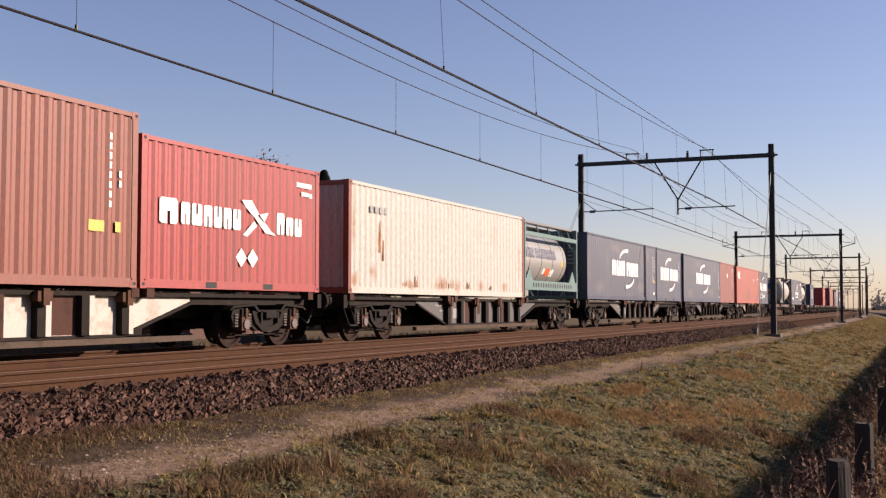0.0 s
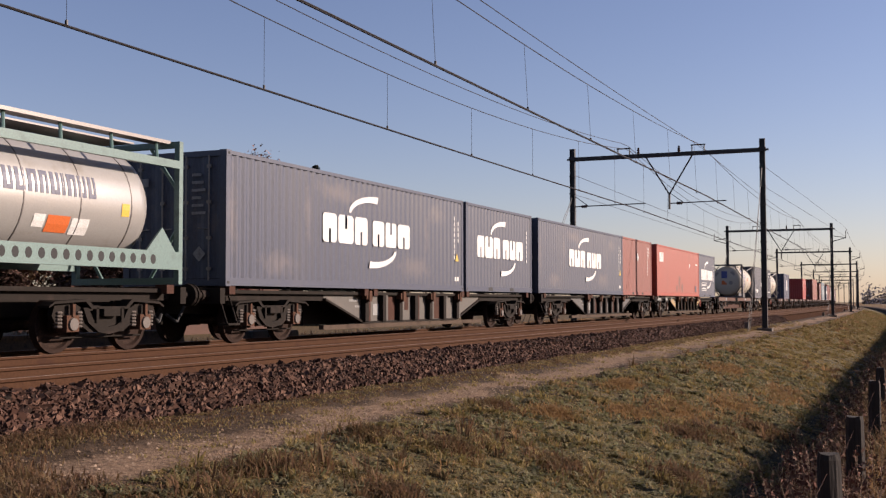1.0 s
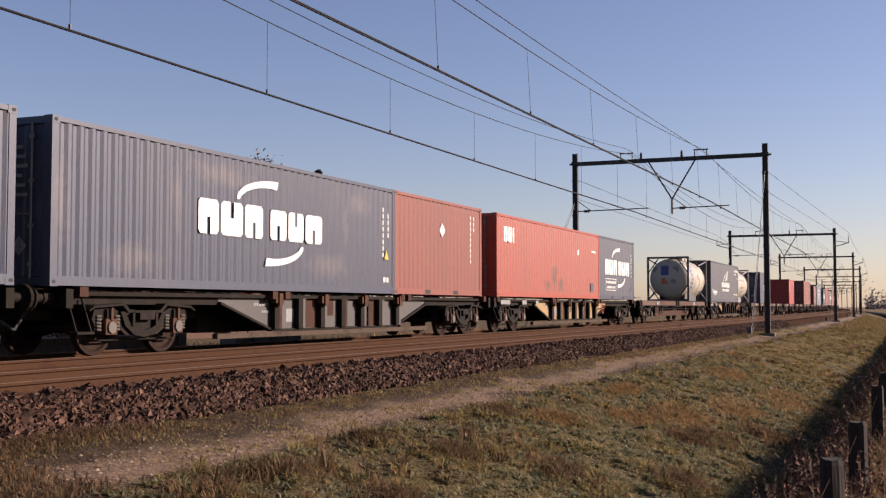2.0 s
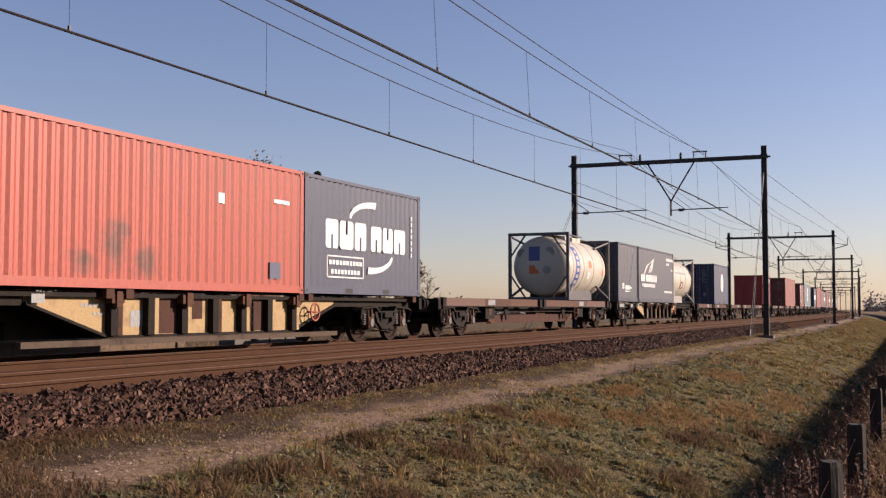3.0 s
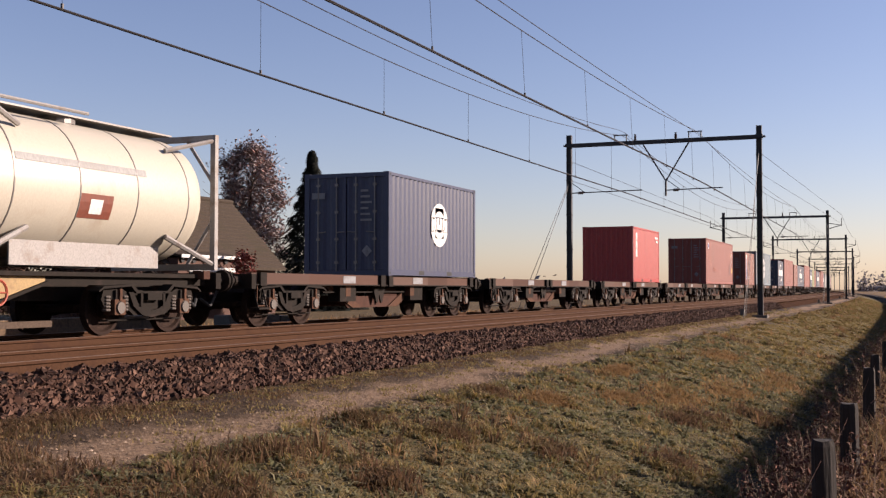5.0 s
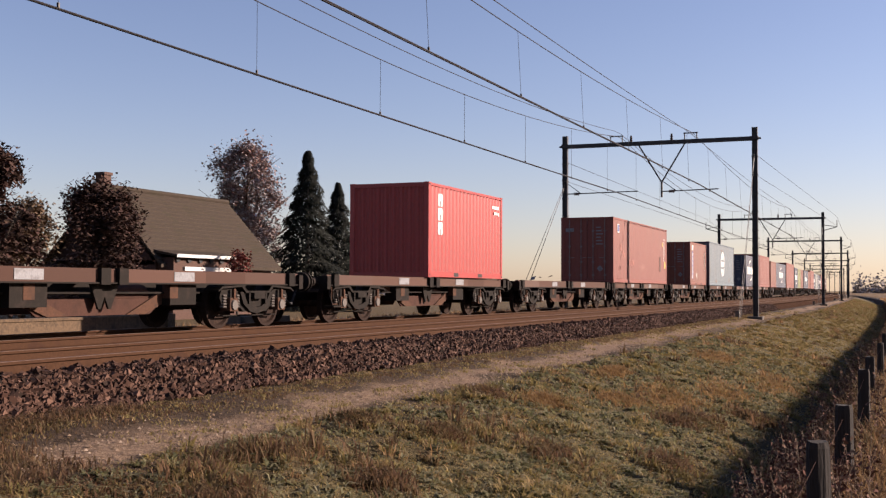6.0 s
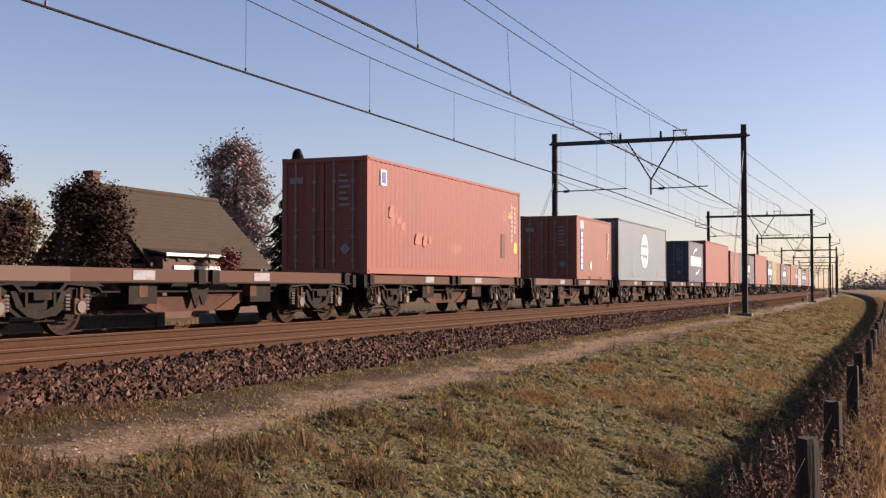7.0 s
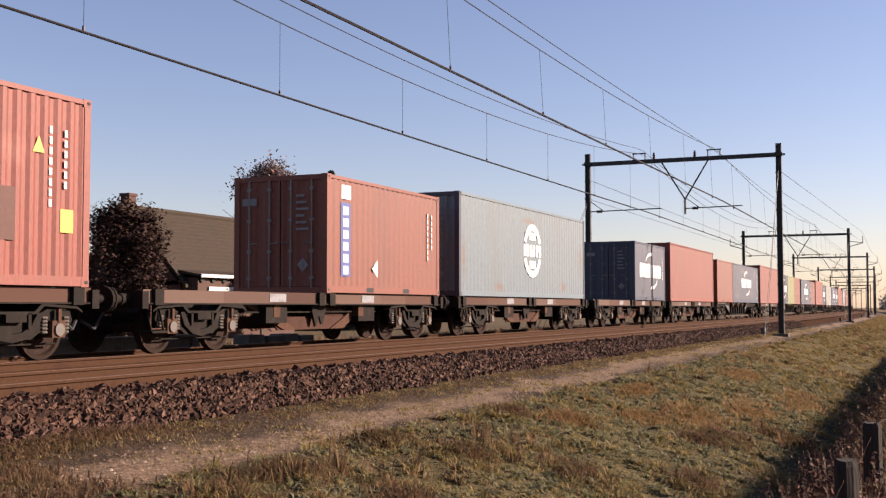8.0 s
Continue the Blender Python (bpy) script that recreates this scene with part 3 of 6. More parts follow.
def corrugated(m, x, out, y0, y1, z0, z1, pitch=0.275, depth=0.029):
    """A trapezoid-ribbed wall in a plane of constant x, outer face at x, outward sign out."""
    n = max(1, round((y1 - y0) / pitch))
    p = (y1 - y0) / n
    line = [(y0, 0)]
    for i in range(n):
        a = y0 + i * p
        line += [(a + 0.13 * p, 0), (a + 0.37 * p, depth), (a + 0.63 * p, depth), (a + 0.87 * p, 0)]
    line.append((y1, 0))
    k = len(line)
    m.add([(x - out * d, y, z0) for y, d in line] + [(x - out * d, y, z1) for y, d in line],
          [((i, i + 1, k + i + 1, k + i) if out > 0 else (i + 1, i, k + i, k + i + 1)) for i in range(k - 1)])


def corrugated_end(m, y, out, x0, x1, z0, z1, pitch=0.25, depth=0.04):
    n = max(1, round((x1 - x0) / pitch))
    p = (x1 - x0) / n
    line = [(x0, 0)]
    for i in range(n):
        a = x0 + i * p
        line += [(a + 0.13 * p, 0), (a + 0.37 * p, depth), (a + 0.63 * p, depth), (a + 0.87 * p, 0)]
    line.append((x1, 0))
    k = len(line)
    m.add([(x, y - out * d, z0) for x, d in line] + [(x, y - out * d, z1) for x, d in line],
          [((i, i + 1, k + i + 1, k + i) if out < 0 else (i + 1, i, k + i, k + i + 1)) for i in range(k - 1)])


def build_container(length, height, paint, label, doors=True, posts=None, group="containers on the train"):
    """Box container: base centre of its leading end at the origin, length along +y."""
    c = thing("shipping_container", label, "container", group)
    mat = MAT[paint]
    pm = MAT[posts] if posts else mat
    w, L, H = 1.22, length, height
    for s in (-1, 1):
        m = Mesh()
        corrugated(m, s * (w - 0.012), s, 0.13, L - 0.13, 0.14, H - 0.07)
        part("side_wall", m, mat, c)
        m = Mesh().box(*sorted((s * w, s * (w - 0.06))), 0.1, L - 0.1, 0.0, 0.15)
        part("bottom_rail", m, mat, c)
        part("top_rail", Mesh().box(*sorted((s * w, s * (w - 0.06))), 0.1, L - 0.1, H - 0.085, H - 0.01), mat, c)
        for y in (0, L - 0.14):
            part("corner_post", Mesh().box(*sorted((s * w, s * (w - 0.14))), y, y + 0.14, 0.11, H - 0.11), pm, c)
            for z in (0, H - 0.12):
                part("corner_casting", Mesh().box(*sorted((s * (w + 0.004), s * (w - 0.16))), y - 0.004 if y == 0 else y - 0.03, y + 0.17 if y == 0 else y + 0.144, z - 0.012 if z == 0 else z, z + 0.12), pm, c)
                if s > 0:
                    part("casting_hole", Mesh().slab(w + 0.002, w + 0.006, [(y + 0.08 + 0.045 * math.cos(a), z + 0.06 + 0.03 * math.sin(a)) for a in np.linspace(0, 2 * math.pi, 9)[:-1]]), MAT["gasket"], c, "dark slot in the corner casting")
    part("roof", Mesh().box(-w + 0.05, w - 0.05, 0.1, L - 0.1, H - 0.05, H - 0.025), mat, c)
    part("floor", Mesh().box(-w + 0.05, w - 0.05, 0.05, L - 0.05, 0.06, 0.14), MAT["under"], c)
    m = Mesh()
    corrugated_end(m, L - 0.02, 1, -w + 0.13, w - 0.13, 0.1, H - 0.07)
    part("end_wall", m, mat, c)
    for y0, y1 in ((0.0, 0.1), (L - 0.1, L)):
        part("end_sill", Mesh().box(-w + 0.13, w - 0.13, y0, y1, 0.0, 0.13), pm, c)
        part("end_header", Mesh().box(-w + 0.13, w - 0.13, y0, y1, H - 0.12, H - 0.01), pm, c)
    if doors:
        for s in (-1, 1):
            m = Mesh()
            corrugated_end(m, 0.03, -1, *sorted((s * 0.015, s * (w - 0.13))), 0.14, H - 0.12, 0.36, 0.03)
            dr = part("door", m, mat, c)
            for x in (0.28, 0.82):
                m = Mesh().rod((s * x, 0.0, 0.1), (s * x, 0.0, H - 0.1), 0.018, 6)
                for z in (0.3, 0.9, 1.6, 2.3):
                    m.box(s * x - 0.05, s * x + 0.05, -0.01, 0.03, z, z + 0.06)
                m.rod((s * x, -0.02, 1.1), (s * (x - 0.24), -0.02, 1.12), 0.014, 5)
                part("locking_bar", m, MAT["bar"], dr, "dull galvanised locking bar")
            m = Mesh()
            for k in range(6):
                zz = H - 0.5 - 0.15 * k
                m.box(*sorted((s * 0.42, s * (0.42 + 0.22 + 0.05 * (k % 3)))), -0.002, 0.002, zz, zz + 0.055)
            if s > 0:
                part("door_marking", m, MAT["markgrey"], dr, "small faded lettering")
                part("door_placard", Mesh().add([(0.6 + a, -0.003 - d, 0.62 + b) for d in (0, 0.004) for a, b in ((-0.15, 0), (0, -0.15), (0.15, 0), (0, 0.15))], [(0, 1, 2, 3), (7, 6, 5, 4), (0, 4, 5, 1), (1, 5, 6, 2), (2, 6, 7, 3), (3, 7, 4, 0)]), MAT["markgrey"], dr, "diamond placard")
            else:
                part("door_marking", Mesh().box(-1.0, -0.62, -0.002, 0.002, H - 0.66, H - 0.5), MAT["markgrey"], dr, "small faded sign")
    else:
        m = Mesh()
        corrugated_end(m, 0.02, -1, -w + 0.13, w - 0.13, 0.1, H - 0.07)
        part("end_wall", m, mat, c)
    if length < 7:
        for y in (L * 0.5 - 1.15, L * 0.5 + 0.8):
            part("fork_pocket", Mesh().box(w - 0.03, w + 0.003, y, y + 0.35, 0.02, 0.13), MAT["gasket"], c, "dark fork-lift pocket")
    return c


FACE = 1.211        # outer face of the ribbed wall
def mark(c, pieces, mat, name="marking", label="painted marking"):
    """Flat painted shapes on the wall that faces the near side; pieces are (y, z) outlines."""
    m = Mesh()
    for o in pieces:
        area = sum(a[0] * b[1] - b[0] * a[1] for a, b in zip(o, o[1:] + o[:1]))
        m.slab(FACE - 0.001, FACE + 0.004, o if area > 0 else o[::-1])
    part(name, m, MAT[mat], c, label)


def rect(y, z, w, h):
    return [(y, z), (y + w, z), (y + w, z + h), (y, z + h)]


def lettering(y, z, width, height, widths, gap=0.25, slant=0.0):
    """Plain blocks, each with a slot in it, that stand for the letters of a line; a negative width is a space."""
    total = sum(abs(w) for w in widths) + gap * (len(widths) - 1)
    k = width / total
    out, at = [], y
    for i, w in enumerate(widths):
        if w > 0:
            a, c = at, w * k
            cut = ((0, 0.42, 0, 1), (0.58, 1, 0, 1), (0.42, 0.58, 0, 0.52) if i % 2 else (0.42, 0.58, 0.48, 1))
            for p, q, r, s in cut:
                lo, hi = (0.1 if p == 0 else 0), (0.1 if q == 1 else 0)
                ring = [(p + lo, r), (q - hi, r), (q, r + 0.1 * (q == 1)), (q, s - 0.1 * (q == 1)), (q - hi, s), (p + lo, s), (p, s - 0.1 * (p == 0)), (p, r + 0.1 * (p == 0))]
                ring = [g for j, g in enumerate(ring) if g != ring[j - 1]]
                out.append([(a + c * u + slant * height * v, z + height * v) for u, v in ring])
        at += (abs(w) + gap) * k
    return out


def arc(cy, cz, r, a0, a1, t0, t1, n=9, sq=1.0):
    """A swoosh: an arc that tapers from thickness t0 to t1."""
    outer, inner = [], []
    for i in range(n + 1):
        a = radians(a0 + (a1 - a0) * i / n)
        t = t0 + (t1 - t0) * i / n
        outer.append((cy + sq * (r + t / 2) * math.cos(a), cz + (r + t / 2) * math.sin(a)))
        inner.append((cy + sq * (r - t / 2) * math.cos(a), cz + (r - t / 2) * math.sin(a)))
    return [[outer[i], outer[i + 1], inner[i + 1], inner[i]] for i in range(n)]


def swoosh_logo(c, y, z, s):
    """Two bold words with a swoosh above and one below, about a middle at (y, z)."""
    mark(c, lettering(y - 2.25 * s, z - 0.33, 2.1 * s, 0.66, [1, 1.15, 1], 0.12) + lettering(y + 0.12 * s, z - 0.32, 2.05 * s, 0.62, [1, 1, 1.15], 0.12),
         "white", "logo_letters", "bold white block lettering")
    mark(c, arc(y + 0.25 * s, z + 0.38, 0.42, 84, 176, 0.17, 0.03, 10, 3.0 * s), "white", "logo_arc", "white swoosh")
    mark(c, arc(y + 0.1 * s, z - 0.37, 0.42, -96, -6, 0.17, 0.03, 10, 3.0 * s), "white", "logo_arc", "white swoosh")


def codes(c, L, H, both=False):
    """Rows of small lettering high up near the trailing end."""
    mark(c, [rect(L - 0.95, H - 0.42, 0.62, 0.1), rect(L - 0.75, H - 0.6, 0.3, 0.09), rect(L - 0.42, H - 0.62, 0.12, 0.1)], "white", "code_lettering", "small white lettering")


def vertical_code(c, y, z0, z1, w=0.06):
    mark(c, [rect(y, z0 + i * 0.16, w, 0.11) for i in range(int((z1 - z0) / 0.16))], "white", "code_lettering", "small white lettering in a column")


def diamond(y, z, r):
    return [(y - r, z), (y, z - r), (y + r, z), (y, z + r)]


# ---- tank containers ----
def build_tank(paint, frame, label, beam_frame=False):
    c = thing("tank_container", label, "tank container", "containers on the train")
    L, H, w = 6.06, 2.59, 1.22
    fm = MAT[frame]
    r = 1.04 if beam_frame else 1.17
    zc = H / 2 + (0.06 if beam_frame else 0.02)
    y0, y1 = (0.32, L - 0.45) if beam_frame else (0.10, L - 0.12)
    prof = [(y0, 0.02), (y0 + 0.03, 0.4 * r), (y0 + 0.10, 0.7 * r), (y0 + 0.22, 0.9 * r), (y0 + 0.36, 0.985 * r), (y0 + 0.5, r),
            (y1 - 0.5, r), (y1 - 0.36, 0.985 * r), (y1 - 0.22, 0.9 * r), (y1 - 0.1, 0.7 * r), (y1 - 0.03, 0.4 * r), (y1, 0.02)]
    part("vessel", Mesh().turned('y', (0, 0, zc), prof, 40), MAT[paint], c, smooth=True)
    for y in np.linspace(y0 + 0.75, y1 - 0.75, 4):
        part("band", Mesh().turned('y', (0, y, zc), [(-0.012, r - 0.02), (-0.012, r + 0.008), (0.012, r + 0.008), (0.012, r - 0.02)], 40), MAT["bar"], c, "thin steel band")
    for y in (0.0, L - 0.11):
        for s in (-1, 1):
            part("corner_post", Mesh().box(*sorted((s * w, s * (w - 0.11))), y, y + 0.11, 0.0, H), fm, c)
        part("end_sill", Mesh().box(-w + 0.11, w - 0.11, y, y + 0.11, 0.0, 0.12), fm, c)
        part("end_header", Mesh().box(-w + 0.11, w - 0.11, y, y + 0.11, H - 0.11, H), fm, c)
        for s in (-1, 1):
            for up in (0, 1):
                z = H - 0.1 if up else 0.1
                part("end_brace", Mesh().rod((s * (w - 0.08), y + 0.055, zc + (0.35 if up else -0.35)), (s * 0.55, y + 0.055, z), 0.035, 6), fm, c)
    for s in (-1, 1):
        if beam_frame:
            part("side_rail", Mesh().box(*sorted((s * w, s * (w - 0.09))), 0.11, L - 0.11, H - 0.50, H - 0.36), fm, c)
            part("side_rail", Mesh().box(*sorted((s * w, s * (w - 0.09))), 0.11, L - 0.11, 0.26, 0.58), fm, c, "teal lower beam with a row of holes")
            for i in range(17):
                yy = 0.9 + i * 0.27
                m = Mesh().slab(*sorted((s * (w + 0.002), s * (w - 0.02))), [(yy + 0.075 * math.cos(a), 0.43 + 0.09 * math.sin(a)) for a in np.linspace(0, 2 * math.pi, 9)[:-1]])
                part("beam_hole", m, MAT["gasket"], c, "dark oval hole")
            for yy, d in ((0.55, 0.5), (L - 0.55, -0.5)):
                part("gusset", Mesh().slab(*sorted((s * (w - 0.03), s * (w - 0.07))), [(yy - 0.45 if d > 0 else yy + 0.45, 0.5), (yy + d * 0.9, 0.56), (yy, 1.0)] if d < 0 else [(yy - 0.45, 0.5), (yy + 0.45, 0.56), (yy, 1.0)]), fm, c)
        else:
            for yy, d in ((0.11, 1), (L - 0.11, -1)):
                part("brace", Mesh().rod((s * (w - 0.06), yy, 0.12), (s * (w - 0.25), yy + d * 1.2, zc - 0.72), 0.05), fm, c)
                part("brace", Mesh().rod((s * (w - 0.06), yy, H - 0.12), (s * (w - 0.35), yy + d * 1.1, zc + 0.86), 0.045), fm, c)
            part("saddle", Mesh().slab(*sorted((s * 0.7, s * 0.74)), [(1.2, 0.02), (L - 1.2, 0.02), (L - 1.2, 0.42), (1.2, 0.42)]), fm, c)
    part("walkway", Mesh().box(-0.35, 0.35, 0.3, L - 0.3, H - 0.03, H + 0.0), MAT["bar"], c, "grating walkway along the top")
    if beam_frame:
        for s in (-1, 1):
            part("top_rail", Mesh().box(*sorted((s * 1.05, s * 0.75)), 0.15, L - 0.15, H - 0.05, H + 0.01), MAT["bar"], c, "grey top walkway")
            for yy in np.linspace(0.6, L - 0.6, 5):
                part("walkway_strut", Mesh().rod((s * 1.1, yy, H - 0.38), (s * 0.95, yy + 0.15, H - 0.03), 0.03), fm, c)
    else:
        part("hatch", Mesh().turned('z', (0, L / 2, zc + r - 0.03), [(0, 0.3), (0.1, 0.3), (0.12, 0.24)], 14), MAT["bar"], c)
        part("side_rail", Mesh().rod((w - 0.3, 0.1, H - 0.05), (w - 0.3, L * 0.45, H - 0.05), 0.03), fm, c)
    return c, r, zc


def wrap_mark(c, r, zc, y0, y1, a0, a1, mat, name, label, lift=0.006):
    """A painted patch that follows the round of the vessel; angles in degrees above the level, near side."""
    m = Mesh()
    n = max(2, int(abs(a1 - a0) / 6))
    rr = r + lift
    for i in range(n):
        p, q = radians(a0 + (a1 - a0) * i / n), radians(a0 + (a1 - a0) * (i + 1) / n)
        m.add([(rr * math.cos(p), y0, zc + rr * math.sin(p)), (rr * math.cos(p), y1, zc + rr * math.sin(p)), (rr * math.cos(q), y1, zc + rr * math.sin(q)), (rr * math.cos(q), y0, zc + rr * math.sin(q))],
              [(0, 1, 2, 3)])
    part(name, m, MAT[mat], c, label)


# ---- wagons ----
def build_bogie(w, y):
    """Two-axle bogie under the wagon w, centred at y."""
    m = Mesh().box(-0.75, 0.75, y - 0.22, y + 0.22, 0.42, 0.78)
    b = part("bogie", m, MAT["under"], w, "grimy two-axle bogie")
    for s in (-1, 1):
        out = [(y - 1.28, 0.62), (y - 1.2, 0.50), (y - 0.62, 0.46), (y - 0.42, 0.34), (y + 0.42, 0.34), (y + 0.62, 0.46), (y + 1.2, 0.50), (y + 1.28, 0.62),
               (y + 1.22, 0.78), (y + 0.75, 0.80), (y + 0.45, 0.66), (y - 0.45, 0.66), (y - 0.75, 0.80), (y - 1.22, 0.78)]
        part("side_frame", Mesh().slab(*sorted((s * 0.98, s * 1.08)), out), MAT["under"], b)
        part("frame_web", Mesh().slab(*sorted((s * 1.08, s * 1.13)), [(y - 0.62, 0.74), (y - 0.5, 0.5), (y - 0.25, 0.34), (y, 0.3), (y + 0.25, 0.34), (y + 0.5, 0.5), (y + 0.62, 0.74), (y + 0.5, 0.74), (y + 0.38, 0.55), (y + 0.2, 0.45), (y, 0.42), (y - 0.2, 0.45), (y - 0.38, 0.55), (y - 0.5, 0.74)]), MAT["under"], b)
        for a in (-0.9, 0.9):
            part("axle_box", Mesh().box(*sorted((s * 0.95, s * 1.17)), y + a - 0.14, y + a + 0.14, 0.36, 0.62), MAT["rustfit"], b, "rusty axle box")
            if s < 0:
                continue
            part("axle_cover", Mesh().turned('x', (s * 1.17 if s > 0 else s * 1.2, y + a, 0.48), [(0, 0.11), (0.03, 0.1)], 12), MAT["spring"], b)
            for d in (-0.23, 0.23):
                m = Mesh()
                for k in range(5):
                    m.turned('z', (s * 1.06, y + a + d, 0.42 + k * 0.055), [(0, 0.06), (0.015, 0.075), (0.03, 0.075), (0.045, 0.06)], 8)
                part("spring", m, MAT["spring"], b)
    for s in (1,):
        part("top_cover", Mesh().slab(*sorted((s * 0.92, s * 1.16)), [(y - 1.42, 0.74), (y - 1.3, 0.80), (y - 0.6, 0.84), (y - 0.45, 0.72), (y + 0.45, 0.72), (y + 0.6, 0.84), (y + 1.3, 0.80), (y + 1.42, 0.74), (y + 1.42, 0.77), (y + 1.3, 0.84), (y + 0.55, 0.88), (y + 0.4, 0.76), (y - 0.4, 0.76), (y - 0.55, 0.88), (y - 1.3, 0.84), (y - 1.42, 0.77)]), MAT["under"], b, "grimy top edge of the bogie frame")
        for a in (-1, 1):
            part("guide_rod", Mesh().box(*sorted((s * 1.13, s * 1.19)), y + a * 0.9 - 0.03, y + a * 0.9 + 0.03, 0.6, 0.8), MAT["rustfit"], b)
            part("brake_block", Mesh().slab(*sorted((s * 0.69, s * 0.82)), [(y + a * 0.36, 0.3), (y + a * 0.43, 0.3), (y + a * 0.41, 0.62), (y + a * 0.34, 0.62)][::a]), MAT["rustfit"], b, "rusty brake block")
        part("bolster_end", Mesh().box(*sorted((s * 1.08, s * 1.2)), y - 0.2, y + 0.2, 0.6, 0.72).box(*sorted((s * 1.08, s * 1.16)), y - 0.34, y - 0.28, 0.5, 0.74).box(*sorted((s * 1.08, s * 1.16)), y + 0.28, y + 0.34, 0.5, 0.74), MAT["under"], b)
        part("brake_rod", Mesh().rod((s * 0.9, y - 1.1, 0.26), (s * 0.9, y + 1.1, 0.26), 0.018, 5), MAT["under"], b)
    for a in (-0.9, 0.9):
        m = Mesh().rod((-0.75, 0, 0), (0.75, 0, 0), 0.08, 10)
        for s in (-1, 1):
            prof = [(s * 0.69, 0.08), (s * 0.69, 0.14), (s * 0.71, 0.36), (s * 0.69, 0.40), (s * 0.69, 0.46), (s * 0.81, 0.45), (s * 0.81, 0.39), (s * 0.76, 0.36), (s * 0.75, 0.14), (s * 0.81, 0.12), (s * 0.81, 0.02)]
            m.turned('x', (0, 0, 0), prof if s > 0 else prof[::-1], 24)
        ws = part("wheelset", m, MAT["wheel"], b, "steel wheelset with worn treads")
        ws.location = (0, y + a, 0.46)
        WHEELSETS.append(ws)
    return b


WHEELSETS = []


def build_long_wagon(panel, label, ladder=True):
    """Three-slot container wagon with deep panelled side girders; leading buffer face at the origin."""
    w = thing("container_wagon", label, "rail wagon", "wagons of the train")
    L = 19.74
    for s in (-1, 1):
        # deep side girder: fish-bellied plate, ribs and flanges
        a, b = 5.0, L - 5.0
        part("side_panel", Mesh().slab(*sorted((s * 0.93, s * 0.96)), [(a + 1.9, 0.36), (b - 1.9, 0.36), (b, 0.92), (b, 1.0), (a, 1.0), (a, 0.92)]), MAT[panel], w, "weathered painted side panel")
        part("lower_flange", Mesh().slab(*sorted((s * 0.88, s * 1.02)), [(a + 1.9, 0.31), (b - 1.9, 0.31), (b - 1.9, 0.36), (a + 1.9, 0.36)]), MAT["under"], w)
        for e, d in ((a, 1), (b, -1)):
            q = [(e, 0.87), (e + d * 1.9, 0.31), (e + d * 1.9, 0.36), (e, 0.92)]
            part("sloping_flange", Mesh().slab(*sorted((s * 0.88, s * 1.02)), q if d > 0 else q[::-1]), MAT["under"], w)
        part("top_flange", Mesh().slab(*sorted((s * 0.84, s * 1.06)), [(1.0, 1.0), (L - 1.0, 1.0), (L - 1.0, 1.07), (1.0, 1.07)]), MAT["under"], w)
        for i in range(7):
            y = a + 1.95 + i * (b - a - 3.9) / 6.0
            part("rib", Mesh().box(*sorted((s * 0.96, s * 1.09)), y - 0.09, y + 0.09, 0.36, 1.0), MAT["under"], w)
            if s < 0:
                continue
            part("rib_post", Mesh().box(*sorted((s * 0.96, s * 1.06)), y + 0.1, y + 0.24, 0.36, 1.0), MAT["rustframe" if i in (0, 3) else panel], w, "upright beside the rib")
            if i in (1, 4):
                d = (b - a - 3.9) / 6.0
                part("bay_plate", Mesh().box(*sorted((s * 0.96, s * 0.968)), y + 0.25, y + d - 0.1, 0.37, 0.99), MAT["rustframe"], w, "rust-brown plate between the ribs")
            if i == 2:
                part("bay_plate", Mesh().box(*sorted((s * 0.96, s * 0.968)), y + 0.25, y + 0.7, 0.62, 0.99), MAT["rustframe"], w, "rust-brown plate between the ribs")
            if i % 2 == 0:
                part("lock_fitting", Mesh().box(*sorted((s * 1.02, s * 1.16)), y - 0.16, y + 0.16, 0.9, 1.06).box(*sorted((s * 1.1, s * 1.19)), y - 0.07, y + 0.07, 0.84, 1.1), MAT["rustfit"], w, "rusty lock fitting")
        m = Mesh()
        for k in range(9):
            m.box(*sorted((s * 0.955, s * 0.964)), a + 1.25 + k * 0.1, a + 1.32 + k * 0.1, 0.84, 0.9)
            if k < 6:
                m.box(*sorted((s * 0.955, s * 0.964)), a + 1.55 + k * 0.1, a + 1.62 + k * 0.1, 0.7, 0.75)
        part("girder_lettering", m, MAT["pale"], w, "small pale lettering on the girder")
        part("sole_bar", Mesh().box(*sorted((s * 0.80, s * 0.95)), 0.65, 5.0, 0.86, 1.0), MAT["under"], w)
        part("sole_bar", Mesh().box(*sorted((s * 0.80, s * 0.95)), L - 5.0, L - 0.65, 0.86, 1.0), MAT["under"], w)
        for y in (0.95, 6.7, 7.2, 12.9, 13.3, L - 1.0):
            part("container_lock", Mesh().box(*sorted((s * 0.95, s * 1.2)), y - 0.1, y + 0.1, 0.98, DECK - 0.012), MAT["rustframe"], w, "rusty container lock")
        # ladder and small boxes on the girder
        part("placard", Mesh().box(*sorted((s * 0.955, s * 0.965)), a + 2.5, a + 3.15, 0.5, 0.78), MAT["pale"], w, "small pale placard")
        if ladder:
            m = Mesh()
            for y in (10.9, 11.3):
                m.box(*sorted((s * 0.97, s * 1.0)), y, y + 0.04, 0.36, 0.98)
            for z in (0.5, 0.66, 0.82):
                m.box(*sorted((s * 0.97, s * 1.0)), 10.9, 11.34, z, z + 0.03)
            part("ladder", m, MAT["under"], w)
